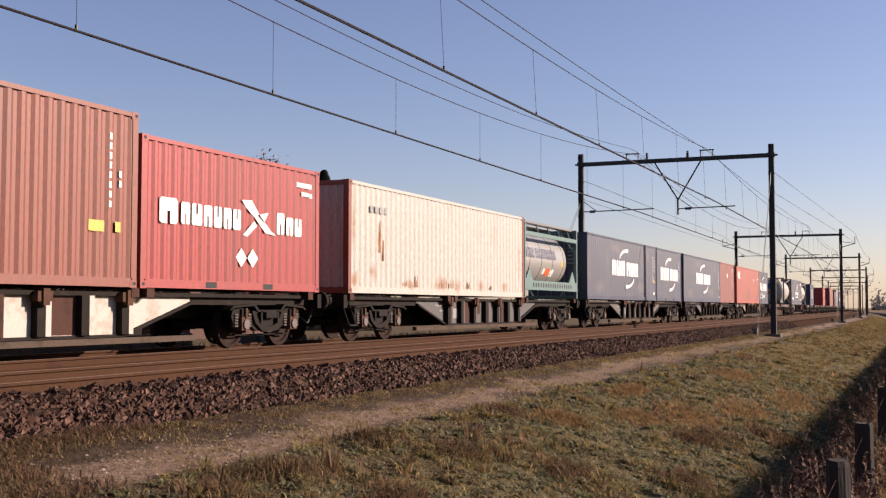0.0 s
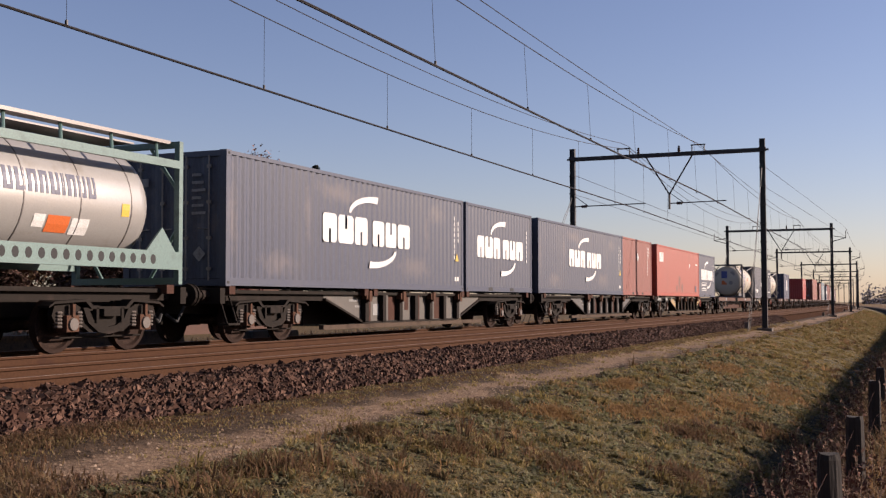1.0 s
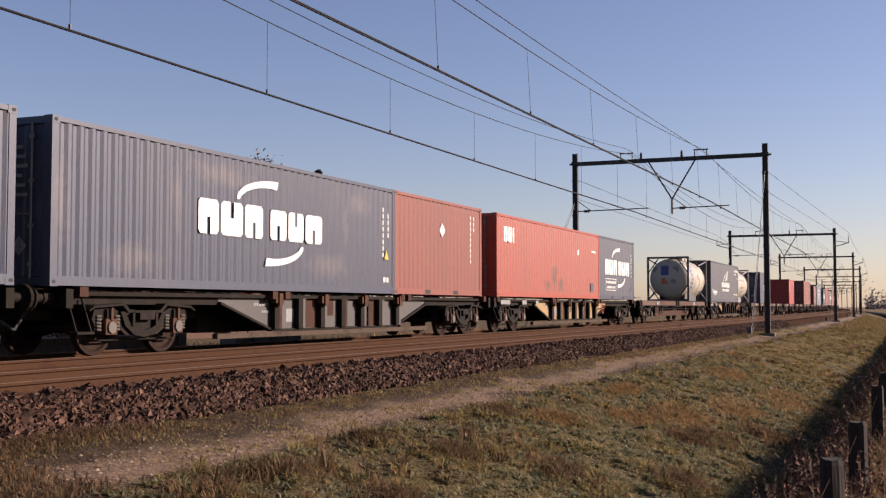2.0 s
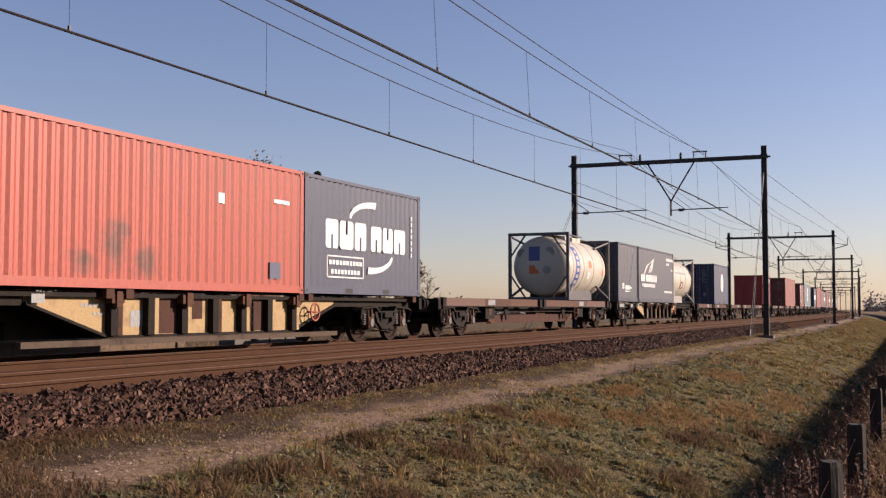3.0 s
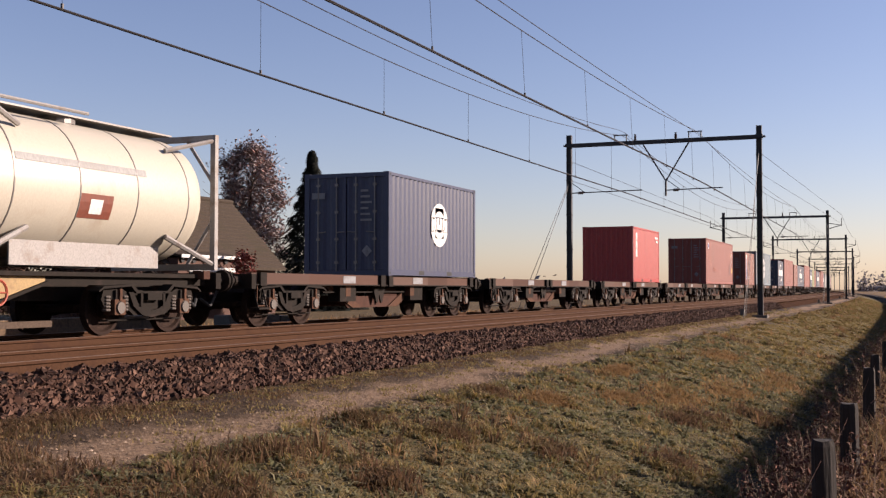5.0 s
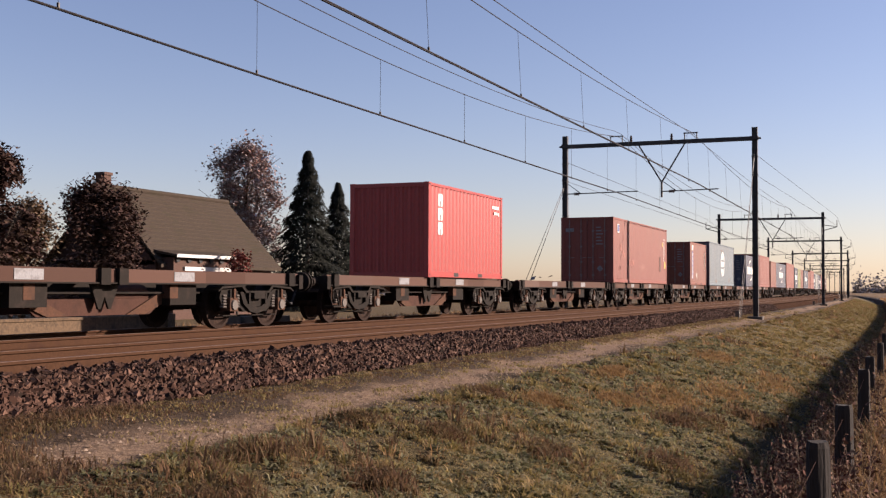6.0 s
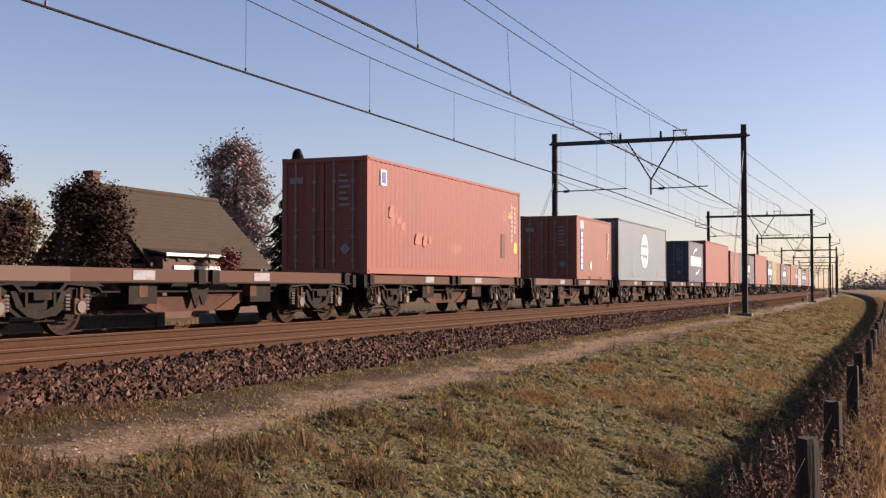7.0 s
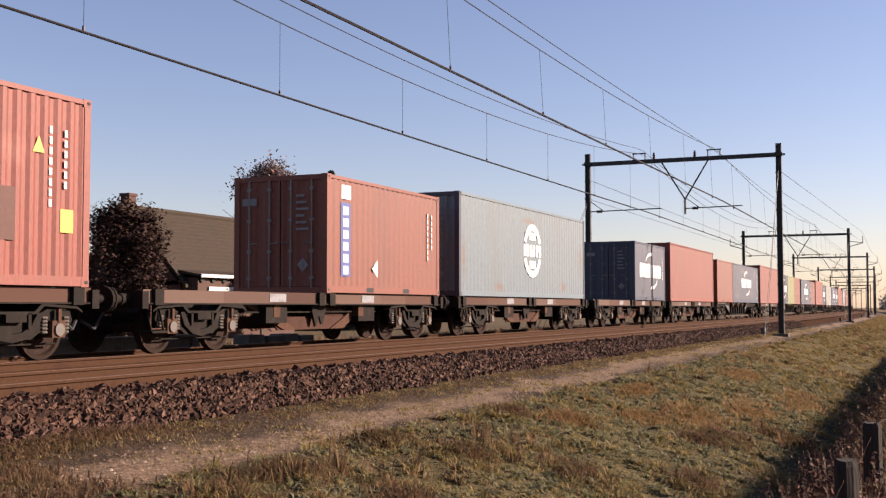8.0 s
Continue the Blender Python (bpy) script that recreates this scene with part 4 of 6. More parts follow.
        part("step", Mesh().box(*sorted((s * 1.0, s * 1.25)), 0.75, 1.15, 0.38, 0.42).rod((s * 1.2, 0.78, 0.4), (s * 1.0, 0.78, 0.95), 0.02).rod((s * 1.2, 1.12, 0.4), (s * 1.0, 1.12, 0.95), 0.02), MAT["under"], w)
    if panel == "panel_yellow":
        for y, n in ((1.5, 0.9), (3.6, 0.45), (5.05, 0.28)):
            part("placard", Mesh().box(1.03, 1.07, y, y + n, 0.9, 1.04), MAT["pale"], w, "small pale plate")
        ring = Mesh()
        for k in range(16):
            p, q = 2 * math.pi * k / 16, 2 * math.pi * (k + 1) / 16
            ring.rod((1.16, 13.55 + 0.19 * math.cos(p), 0.74 + 0.19 * math.sin(p)), (1.16, 13.55 + 0.19 * math.cos(q), 0.74 + 0.19 * math.sin(q)), 0.022, 5)
        ring.rod((0.96, 13.55, 0.74), (1.16, 13.55, 0.74), 0.025).rod((1.16, 13.37, 0.74), (1.16, 13.73, 0.74), 0.014, 4).rod((1.16, 13.55, 0.56), (1.16, 13.55, 0.92), 0.014, 4)
        part("handwheel", ring, MAT["handwheel"], w, "orange-red brake handwheel")
    part("centre_sill", Mesh().box(-0.3, 0.3, 0.6, L - 0.6, 0.6, 1.02), MAT["under"], w)
    part("brake_beam", Mesh().box(-0.2, 0.2, 5.4, L - 5.4, 0.3, 0.6), MAT["under"], w)
    part("lower_beam", Mesh().box(0.9, 1.02, 4.9, L - 4.9, 0.2, 0.30), MAT["dustbeam"], w, "dusty lower beam")
    ends(w, L)
    for y in (2.55, L - 2.55):
        build_bogie(w, y)
    return w


def ends(w, L):
    """Head stocks, buffers and couplings at both ends."""
    for y, d in ((0.62, -1), (L - 0.62, 1)):
        part("head_stock", Mesh().box(-1.2, 1.2, y - 0.08, y + 0.08, 0.8, 1.1), MAT["under"], w)
        for s in (-1, 1):
            p = [(0, 0.1), (0.3, 0.1), (0.3, 0.08), (0.55, 0.08), (0.55, 0.21), (0.6, 0.22), (0.61, 0.1)]
            part("buffer", Mesh().turned('y', (s * 0.875, y, 0.96), [(u * d, r) for u, r in p][::d], 14), MAT["under"], w)
        part("coupling", Mesh().rod((0, y, 0.9), (0, y + d * 0.6, 0.78), 0.05).rod((0, y + d * 0.25, 0.85), (0, y + d * 0.3, 0.4), 0.03), MAT["under"], w)
        part("hose", Mesh().rod((0.35, y, 0.8), (0.4, y + d * 0.35, 0.45), 0.03).rod((0.4, y + d * 0.35, 0.45), (0.3, y + d * 0.55, 0.6), 0.03), MAT["gasket"], w)


BEAM = varied("weathered_brown_beam", [(0.056, 0.026, 0.018), (0.076, 0.039, 0.028), (0.047, 0.022, 0.015), (0.098, 0.061, 0.048), (0.064, 0.031, 0.020)], 0.85, "object")


def build_short_wagon(label, L=13.66):
    """Two-slot flat container wagon with an open rusty frame and a trussed belly."""
    w = thing("container_flat_wagon", label, "rail wagon", "wagons of the train")
    for s in (-1, 1):
        cuts = [0.65, L * 0.22, L * 0.34, L * 0.52, L * 0.7, L * 0.8, L - 0.65]
        for p, q in zip(cuts, cuts[1:]):
            part("side_beam", Mesh().box(*sorted((s * 1.0, s * 1.12)), p, q, 0.90, 1.13), BEAM, w, "weathered brown side beam length")
        part("beam_lip", Mesh().box(*sorted((s * 0.94, s * 1.17)), 0.65, L - 0.65, 0.875, 0.90), MAT["under"], w)
        for y in (1.0, L / 2 - 0.23, L / 2 + 0.23, L - 1.0):
            part("container_lock", Mesh().box(*sorted((s * 1.0, s * 1.2)), y - 0.12, y + 0.12, 0.86, DECK - 0.012), MAT["under"], w, "folding container lock")
        for y in (4.6, L - 5.1):
            part("data_panel", Mesh().box(*sorted((s * 1.12, s * 1.13)), y, y + 0.62, 0.93, 1.1), MAT["markgrey"], w, "faded data panel")
            part("equipment_box", Mesh().box(*sorted((s * 0.72, s * 1.04)), y, y + 0.8, 0.5, 0.88), MAT["under"], w, "grimy equipment box")
        if s > 0:
            for e, d in ((4.1, 1), (L - 4.1, -1)):
                q = [(e, 0.87), (e + d * 1.5, 0.34), (e + d * 2.0, 0.34), (e + d * 0.7, 0.87)]
                part("sloping_plate", Mesh().slab(*sorted((s * 0.80, s * 0.86)), q if d > 0 else q[::-1]), MAT["rustfit"], w, "sloping rust-brown girder plate")
                part("hanger", Mesh().slab(*sorted((s * 0.92, s * 0.96)), [(e + d * 2.6 - 0.2, 0.87), (e + d * 2.6, 0.45), (e + d * 2.6 + 0.06, 0.45), (e + d * 2.6 + 0.26, 0.87)]), MAT["under"], w)
                part("post_box", Mesh().box(*sorted((s * 0.88, s * 1.05)), e + d * 0.9 - 0.12, e + d * 0.9 + 0.12, 0.62, 0.88), MAT["rustfit"], w, "rusty bracket box")
        part("belly_plate", Mesh().slab(*sorted((s * 0.78, s * 0.82)), [(5.4, 0.34), (L - 5.4, 0.34), (L - 5.0, 0.62), (5.0, 0.62)]), MAT["rustframe"], w, "rust-brown belly plate")
        part("belly_pipe", Mesh().rod((s * 0.9, 4.0, 0.72), (s * 0.9, L - 4.0, 0.72), 0.022, 5), MAT["under"], w)
        part("hand_rail", Mesh().rod((s * 1.16, 0.8, 0.86), (s * 1.16, 0.8, 0.45), 0.015, 5).rod((s * 1.16, 0.8, 0.45), (s * 1.16, 1.2, 0.45), 0.015, 5), MAT["rustfit"], w)
        part("step", Mesh().box(*sorted((s * 1.0, s * 1.25)), 0.75, 1.15, 0.38, 0.42).rod((s * 1.2, 0.78, 0.4), (s * 1.05, 0.78, 0.95), 0.02).rod((s * 1.2, 1.12, 0.4), (s * 1.05, 1.12, 0.95), 0.02), MAT["under"], w)
    for y in (0.9, 3.7, L / 2, L - 3.7, L - 0.9):
        part("cross_beam", Mesh().box(-1.0, 1.0, y - 0.13, y + 0.13, 0.88, 1.10), MAT["rustframe"], w)
    part("centre_sill", Mesh().box(-0.28, 0.28, 0.6, L - 0.6, 0.72, 1.08), MAT["under"], w)
    part("air_tank", Mesh().turned('y', (0.62, L / 2 + 0.3, 0.68), [(0, 0.05), (0.05, 0.19), (1.1, 0.19), (1.15, 0.05)], 14), MAT["rustframe"], w, "brown air tank")
    if L > 15:
        ring = Mesh()
        for k in range(16):
            p, q = 2 * math.pi * k / 16, 2 * math.pi * (k + 1) / 16
            ring.rod((1.2, 13.9 + 0.24 * math.cos(p), 0.66 + 0.24 * math.sin(p)), (1.2, 13.9 + 0.24 * math.cos(q), 0.66 + 0.24 * math.sin(q)), 0.02, 5)
        for k in range(4):
            ring.rod((1.2, 13.9, 0.66), (1.2, 13.9 + 0.24 * math.cos(k * 1.57), 0.66 + 0.24 * math.sin(k * 1.57)), 0.013, 4)
        ring.rod((0.9, 13.9, 0.66), (1.2, 13.9, 0.66), 0.03)
        part("handwheel", ring, MAT["rustfit"], w, "spoked brake handwheel")
    ends(w, L)
    for y in (2.3, L - 2.3):
        build_bogie(w, y)
    return w


# ---- the train: things with their place along it ----
TRAIN = []


def on_train(ob, y):
    TRAIN.append((ob, y, 0.0 if "wagon" in ob.name else DECK))
    return ob


def build_train():
    long_label = "container wagon with %s side panels on two bogies"
    lw = {k: build_long_wagon("panel_" + k, long_label % n, k in ("grey", "yellow")) for k, n in
          (("white", "dirty white"), ("grey", "dark grey"), ("olive", "olive grey"), ("yellow", "dirty yellow"))}
    used = set()

    def wagon(k, y):
        on_train(lw[k] if k not in used else copy_thing(lw[k], Matrix()), y)
        used.add(k)

    for k, y in (("white", 2.4), ("grey", 22.1), ("olive", 41.85), ("grey", 61.6), ("yellow", 80.6), ("yellow", 120.3)):
        wagon(k, y)
    sw = build_short_wagon("open rusty flat container wagon on two bogies")
    on_train(build_short_wagon("long open flat container wagon with grimy frame", 19.74), 100.4)
    on_train(sw, 140.05)
    for y in (153.7, 167.4, 181.05, 194.1, 207.75, 221.4):
        on_train(copy_thing(sw, Matrix()), y)

    S, G = 6.06, 12.19
    c = on_train(build_container(G, H_HIGH, "brownred", "tall brown-red ribbed container with yellow stickers on a wagon", False), 3.1)
    mark(c, [rect(11.0, 0.89, 0.37, 0.18), rect(11.64, 0.9, 0.13, 0.17)], "yellow", "sticker", "yellow sticker")
    vertical_code(c, 11.48, 1.3, 2.6)
    vertical_code(c, 11.72, 1.65, 2.1)
    c = on_train(build_container(S, H_STD, "red", "red ribbed container with white lettering and bird emblem", False), 15.39)
    mark(c, lettering(0.5, 1.14, 0.52, 0.46, [1], 0.2) + lettering(1.12, 1.16, 1.9, 0.40, [1, 1.2, 1, 1, 1, 1], 0.2) + lettering(4.33, 1.16, 0.3, 0.45, [1]) + lettering(4.7, 1.16, 0.62, 0.38, [1, 1], 0.2), "white", "logo_letters", "white serif lettering drawn as bars")
    mark(c, [[(3.05, 1.76), (3.4, 1.78), (3.7, 1.5), (4.1, 1.22), (4.32, 1.12), (3.9, 1.16), (3.5, 1.45), (3.2, 1.62)], [(3.1, 1.08), (3.25, 1.05), (3.6, 1.28), (3.5, 1.38)], [(3.6, 1.5), (4.02, 1.58), (3.85, 1.36)]], "white", "emblem", "white flying bird emblem")
    mark(c, [diamond(3.05, 0.63, 0.19), diamond(3.45, 0.63, 0.19)], "white", "placard", "white diamond placard")
    codes(c, S, H_STD)
    c = on_train(build_container(G, H_STD, "cream_rusty", "cream ribbed container with rust streaks", False, "brownred"), 22.82)
    for y, z, h, w in ((1.55, 1.0, 0.75, 0.09), (1.75, 0.8, 0.5, 0.05), (5.2, 0.18, 0.25, 0.5), (5.9, 0.2, 0.22, 0.3), (7.2, 0.2, 0.2, 0.2), (3.6, 0.18, 0.3, 0.2), (2.9, 0.2, 0.15, 0.25), (9.0, 0.2, 0.12, 0.2)):
        mark(c, [[(y + w * k, z + 0.01 * (k * 7 % 3)), (y + w * k + 0.035, z), (y + w * k + 0.028, z + h * (0.5 + 0.5 * (k * 5 % 3) / 2)), (y + w * k + 0.01, z + h * (0.55 + 0.5 * (k * 5 % 3) / 2))] for k in (0, 0.35, 0.7, 1.0)], "rust", "rust_streak", "rust streak")
    mark(c, [rect(1.1 + i * 0.25, 1.95, 0.17, 0.16) for i in range(4)], "pale", "faded_letters", "faded lettering")
    t, r, zc = build_tank("tank", "teal", "silver tank container in a teal steel frame", True)
    on_train(t, 35.1)
    k = [0.8, 0.9, 0.8, 0.9, -0.1, 0.8, 0.9, 0.9, 0.9, 0.8, 0.9, 0.3, 0.9, 0.8, 0.8]
    at = 0.62
    for wdt in k:
        if wdt > 0:
            wrap_mark(t, r, zc, at, at + wdt * 0.09, 1, 21, "greymark", "logo_letters", "dark lettering drawn as bars")
            wrap_mark(t, r, zc, at + wdt * 0.09, at + wdt * 0.22, *((1, 5) if int(at * 10) % 2 else (17, 21)), "greymark", "logo_letters", "dark lettering drawn as bars")
            wrap_mark(t, r, zc, at + wdt * 0.16, at + wdt * 0.22, 1, 21, "greymark", "logo_letters", "dark lettering drawn as bars")
        at += (abs(wdt) + 0.25) * 0.222
    wrap_mark(t, r, zc, 2.9, 3.4, -33, -17, "orangemark", "hazard_plate", "orange plate")
    wrap_mark(t, r, zc, 3.45, 3.86, -34, -18, "white", "placard", "white placard")
    wrap_mark(t, r, zc, 2.6, 2.85, -29, -17, "white", "placard", "white round placard")
    wrap_mark(t, r, zc, 4.6, 4.8, -12, 0, "yellow", "sticker", "yellow sticker")

    def blue40(y, label="slate-blue ribbed container with white block lettering"):
        c = on_train(build_container(G, H_STD, "blue_worn", label, True), y)
        swoosh_logo(c, 6.18, 1.37, 1.05)
        vertical_code(c, 11.5, 0.9, 2.2)
        vertical_code(c, 11.78, 1.4, 2.1)
        mark(c, [[(11.6, 0.85), (11.85, 0.85), (11.72, 1.08)]], "yellow", "sticker", "yellow warning triangle")
        mark(c, [rect(11.55, 0.28, 0.12, 0.12), rect(11.72, 0.28, 0.12, 0.12)], "white", "code_lettering", "small white lettering")
        return c

    def blue20(y):
        c = on_train(build_container(S, H_STD, "blue", "short slate-blue ribbed container with white swoosh lettering", True), y)
        swoosh_logo(c, 3.07, 1.37, 0.95)
        vertical_code(c, 5.5, 1.0, 2.2)
        return c

    b40 = blue40(42.54)
    b20 = blue20(54.95)
    on_train(copy_thing(b40, Matrix()), 61.75)
    c = on_train(build_container(S, H_STD, "fadedorange", "faded orange ribbed container with a white diamond placard", False), 73.95)
    mark(c, [diamond(3.06, 1.8, 0.2)], "white", "placard", "white diamond placard")
    vertical_code(c, 5.15, 0.95, 2.45)
    vertical_code(c, 5.4, 1.9, 2.4)
    c = on_train(build_container(G, H_STD, "orange_sooty", "orange-red ribbed container with white letters", True), 81.33)
    mark(c, lettering(0.68, 1.76, 0.98, 0.5, [1.1, 1.1, 0.5], 0.2), "white", "logo_letters", "white block letters")
    mark(c, [rect(9.0, 1.68, 0.2, 0.2), rect(11.0, 1.85, 0.6, 0.08)], "white", "sticker", "white sticker")
    mark(c, [rect(10.85, 0.28, 0.42, 0.34)], "greymark", "vent_patch", "grey patch")
    c = on_train(copy_thing(b20, Matrix()), 93.58)
    tagged(c, "short slate-blue ribbed container with white swoosh lettering beside orange-red one")
    mark(c, [rect(1.0, 0.85, 1.8, 0.03), rect(1.0, 0.37, 1.8, 0.03), rect(1.0, 0.37, 0.03, 0.5), rect(2.77, 0.37, 0.03, 0.5)] + [rect(1.1 + i * 0.165, 0.67, 0.12, 0.1) for i in range(10)] + [rect(1.2 + i * 0.16, 0.46, 0.11, 0.1) for i in range(9)], "white", "slogan", "small white lines of lettering")
    t, r, zc = build_tank("whitetank", "darkframe", "creamy white tank container with blue band in dark frame")
    on_train(t, 113.4)
    wrap_mark(t, r, zc, 1.15, 1.75, -42, 42, "bluemark", "band_marking", "blue vertical band with pale letters")
    for i in range(6):
        wrap_mark(t, r, zc, 1.3, 1.6, -34 + i * 12, -27 + i * 12, "whitetank", "band_letter", "pale letter bar", 0.01)
    wrap_mark(t, r, zc, 3.0, 3.4, 0, 14, "orangemark", "hazard_plate", "orange plate")
    wrap_mark(t, r, zc, 2.9, 3.2, -22, -8, "white", "placard", "white placard")
    wrap_mark(t, r, zc, 5.0, 5.2, -12, 0, "orangemark", "sticker", "orange warning triangle")
    m = Mesh().box(-0.42, 0.02, 0.11, 0.125, zc + 0.2, zc + 0.75)
    part("end_placard", m, MAT["bluemark"], t, "blue square placard on the domed end")
    part("end_placard", Mesh().box(-0.4, -0.02, 0.11, 0.125, zc - 0.3, zc + 0.02), MAT["orangemark"], t, "orange plate on the domed end")
    for y in (1.9, 2.9, 3.5):
        part("top_box", Mesh().box(-0.1, 0.5, y, y + 0.55, zc + 1.05, zc + 1.24), MAT["whitetank"], t, "pale valve box on top")
    for x, z, n in ((0.42, 0.55, 0.2), (-0.75, 0.5, 0.18), (0.3, -0.15, 0.16)):
        part("end_stain", Mesh().turned('y', (x, 0.14 + 0.18 * (x * x + z * z), zc + z), [(-0.06, n), (-0.05, n)], 9), MAT["greyframe"], t, "dark round cover on the domed end")
    c = on_train(build_container(G, H_STD, "slate", "dark slate ribbed container with white wing emblem", False), 121.0)
    mark(c, lettering(4.46, 1.0, 3.5, 0.34, [1, 1, 1, -0.4, 1, 1, 1, 0.5, 1, 1, 0.5, 1, 1], 0.2), "white", "logo_letters", "white serif lettering drawn as bars")
    mark(c, lettering(4.76, 0.73, 2.8, 0.17, [1, -0.3, 1, 1, 1, 1, 1, 1, 1, 0.6, 1, 1], 0.25), "white", "slogan", "smaller white lettering")
    wing = [[(5.1, 1.36), (5.3, 1.37), (5.9, 1.75), (6.5, 1.93), (7.33, 2.2), (7.3, 2.08), (6.6, 1.95), (5.9, 1.85), (5.5, 1.66)]]
    for i in range(4):
        y = 6.1 + 0.1 * i
        wing.append([(y, 1.44 + 0.03 * i), (y + 0.16, 1.4 + 0.03 * i), (7.25 - 0.1 * i, 2.02 - 0.16 * i), (7.2 - 0.1 * i, 2.1 - 0.16 * i), (y + 0.3, 1.72 - 0.04 * i)])
    mark(c, wing, "white", "emblem", "white feathered wing emblem")
    mark(c, lettering(1.32, 0.54, 0.9, 0.2, [1, 1, 1], 0.1, 0.2) + [rect(0.75, 0.76, 0.4, 0.06), rect(0.75, 0.67, 0.4, 0.06), rect(0.75, 0.58, 0.4, 0.06), rect(2.2, 0.6, 0.35, 0.07), rect(1.3, 0.45, 1.0, 0.04)], "white", "small_letters", "small white lettering")
    mark(c, [rect(10.4 + i * 0.16, 2.17, 0.12, 0.15) for i in range(11)] + [rect(10.4 + i * 0.16, 1.95, 0.12, 0.11) for i in range(4)] + [rect(11.6, 1.65, 0.1, 0.13), rect(11.85, 1.65, 0.08, 0.13)] + [rect(9.8 + i * 0.15, 0.5, 0.11, 0.1) for i in range(13)], "white", "code_lettering", "small white lettering")
    t, r, zc = build_tank("whitetank", "greyframe", "creamy white tank container in a grey frame")
    on_train(t, 133.3)
    wrap_mark(t, r, zc, 0.9, 4.0, 14, 20, "pale", "faded_letters", "faded line of lettering")
    wrap_mark(t, r, zc, 2.3, 3.1, -26, -6, "brownred", "placard", "red and white placard")
    wrap_mark(t, r, zc, 2.55, 2.85, -22, -10, "white", "placard", "white placard", 0.012)

    def round_logo(c, y, z, r, mat="white"):
        mark(c, arc(y, z, r, 20, 160, 0.22, 0.22, 8) + arc(y, z, r, 200, 340, 0.22, 0.22, 8) + lettering(y - r * 1.1, z - 0.2, 2.2 * r, 0.4, [1, 1, 1], 0.15) +
             [rect(y - 0.3, z + r * 0.45, 0.6, 0.25), rect(y - 0.3, z - r * 0.75, 0.6, 0.25)], mat, "logo", "round white emblem with bars")

    c = on_train(build_container(S, H_STD, "navy", "navy blue ribbed container with round white emblem", True), 146.9)
    round_logo(c, 3.3, 1.43, 0.5)
    c = on_train(build_container(S, H_STD, "brightred", "bright red ribbed container with white letters down the side", False), 173.7)
    mark(c, lettering(0.7, 2.0, 0.32, 0.36, [1]) + lettering(0.69, 1.6, 0.33, 0.36, [1]) + lettering(0.7, 1.2, 0.32, 0.36, [1]), "white", "logo_letters", "white upright letter blocks one above another")
    codes(c, S, H_STD)
    r40 = on_train(build_container(G, H_HIGH, "fadedorange_worn", "tall faded orange-red ribbed container with worn paint patches", True), 194.75)
    mark(r40, [rect(0.8, 2.28, 0.36, 0.4)], "white", "placard", "white placard with blue flag sign")
    m = Mesh().slab(FACE + 0.003, FACE + 0.008, rect(0.85, 2.33, 0.26, 0.3))
    part("placard_sign", m, MAT["bluemark"], r40, "blue flag sign")
    mark(r40, [rect(10.22, 0.65, 0.4, 0.78)], "darkpatch", "paint_patch", "darker paint patch")
    mark(r40, [rect(11.55, 0.82, 0.28, 0.36), [(10.95, 2.0), (11.2, 2.0), (11.08, 2.25)]], "yellow", "sticker", "yellow sticker")
    vertical_code(r40, 11.3, 1.2, 2.6)
    vertical_code(r40, 11.62, 1.5, 2.5)
    for y, z, w, h in ((1.3, 1.5, 0.3, 0.3), (1.75, 1.35, 0.35, 0.16), (2.05, 1.2, 0.3, 0.2), (3.0, 0.85, 0.4, 0.3), (3.55, 0.82, 0.3, 0.28), (3.95, 0.9, 0.25, 0.2)):
        mark(r40, [[(y, z), (y + w * 0.5, z - 0.04), (y + w, z + 0.03), (y + w * 0.85, z + h * 0.5), (y + w, z + h), (y + w * 0.3, z + h * 0.9), (y + w * 0.1, z + h * 0.45)]], "pinkpatch", "worn_patch", "worn pale paint patch")
    c = on_train(build_container(S, H_STD, "brownred", "brown-red ribbed container with blue strip of white letters", True), 214.5)
    mark(c, [rect(0.64, 0.37, 0.44, 1.68)], "bluemark", "letter_strip", "blue strip")
    m = Mesh()
    for i in range(6):
        m.slab(FACE + 0.003, FACE + 0.008, rect(0.74, 0.42 + i * 0.27, 0.24, 0.19))
    part("strip_letters", m, MAT["white"], c, "white letters in a column")
    mark(c, [rect(0.66, 2.13, 0.44, 0.32), [(2.15, 0.58), (2.45, 0.38), (2.45, 0.8)]], "white", "placard", "white placard")
    vertical_code(c, 5.3, 0.9, 2.26)
    vertical_code(c, 5.55, 1.2, 2.3)
    cro = c
    msc = on_train(build_container(G, H_HIGH, "greyblue_rusty", "tall pale grey-blue ribbed container with round white emblem", True, "slate"), 221.95)
    round_logo(msc, 6.25, 1.54, 0.78)

    # the rest of the train, repeating the same kinds of load
    o40 = build_container(G, H_HIGH, "fadedorange", "tall faded orange ribbed container without lettering", True)
    lime = build_container(S, H_STD, "lime", "short yellow-green ribbed container", True)
    rd = build_container(S, H_STD, "brownred", "short brown-red ribbed container", True)
    pale = build_container(G, H_STD, "pale", "pale grey ribbed container", True)
    first = set()

    def put(ob, y):
        if ob.name in first or any(ob is o for o, a, b in TRAIN):
            ob = copy_thing(ob, Matrix())
        first.add(ob.name)
        on_train(ob, y)

    y = 235.06
    put(sw, y), put(b20, y + 7.0)
    y += 13.66
    put(sw, y), put(o40, y + 0.7)
    y += 13.66
    wagon("grey", y), put(rd, y + 0.7), put(b40, y + 6.85)
    y += 19.74
    put(sw, y), put(o40, y + 0.7)
    y += 13.66
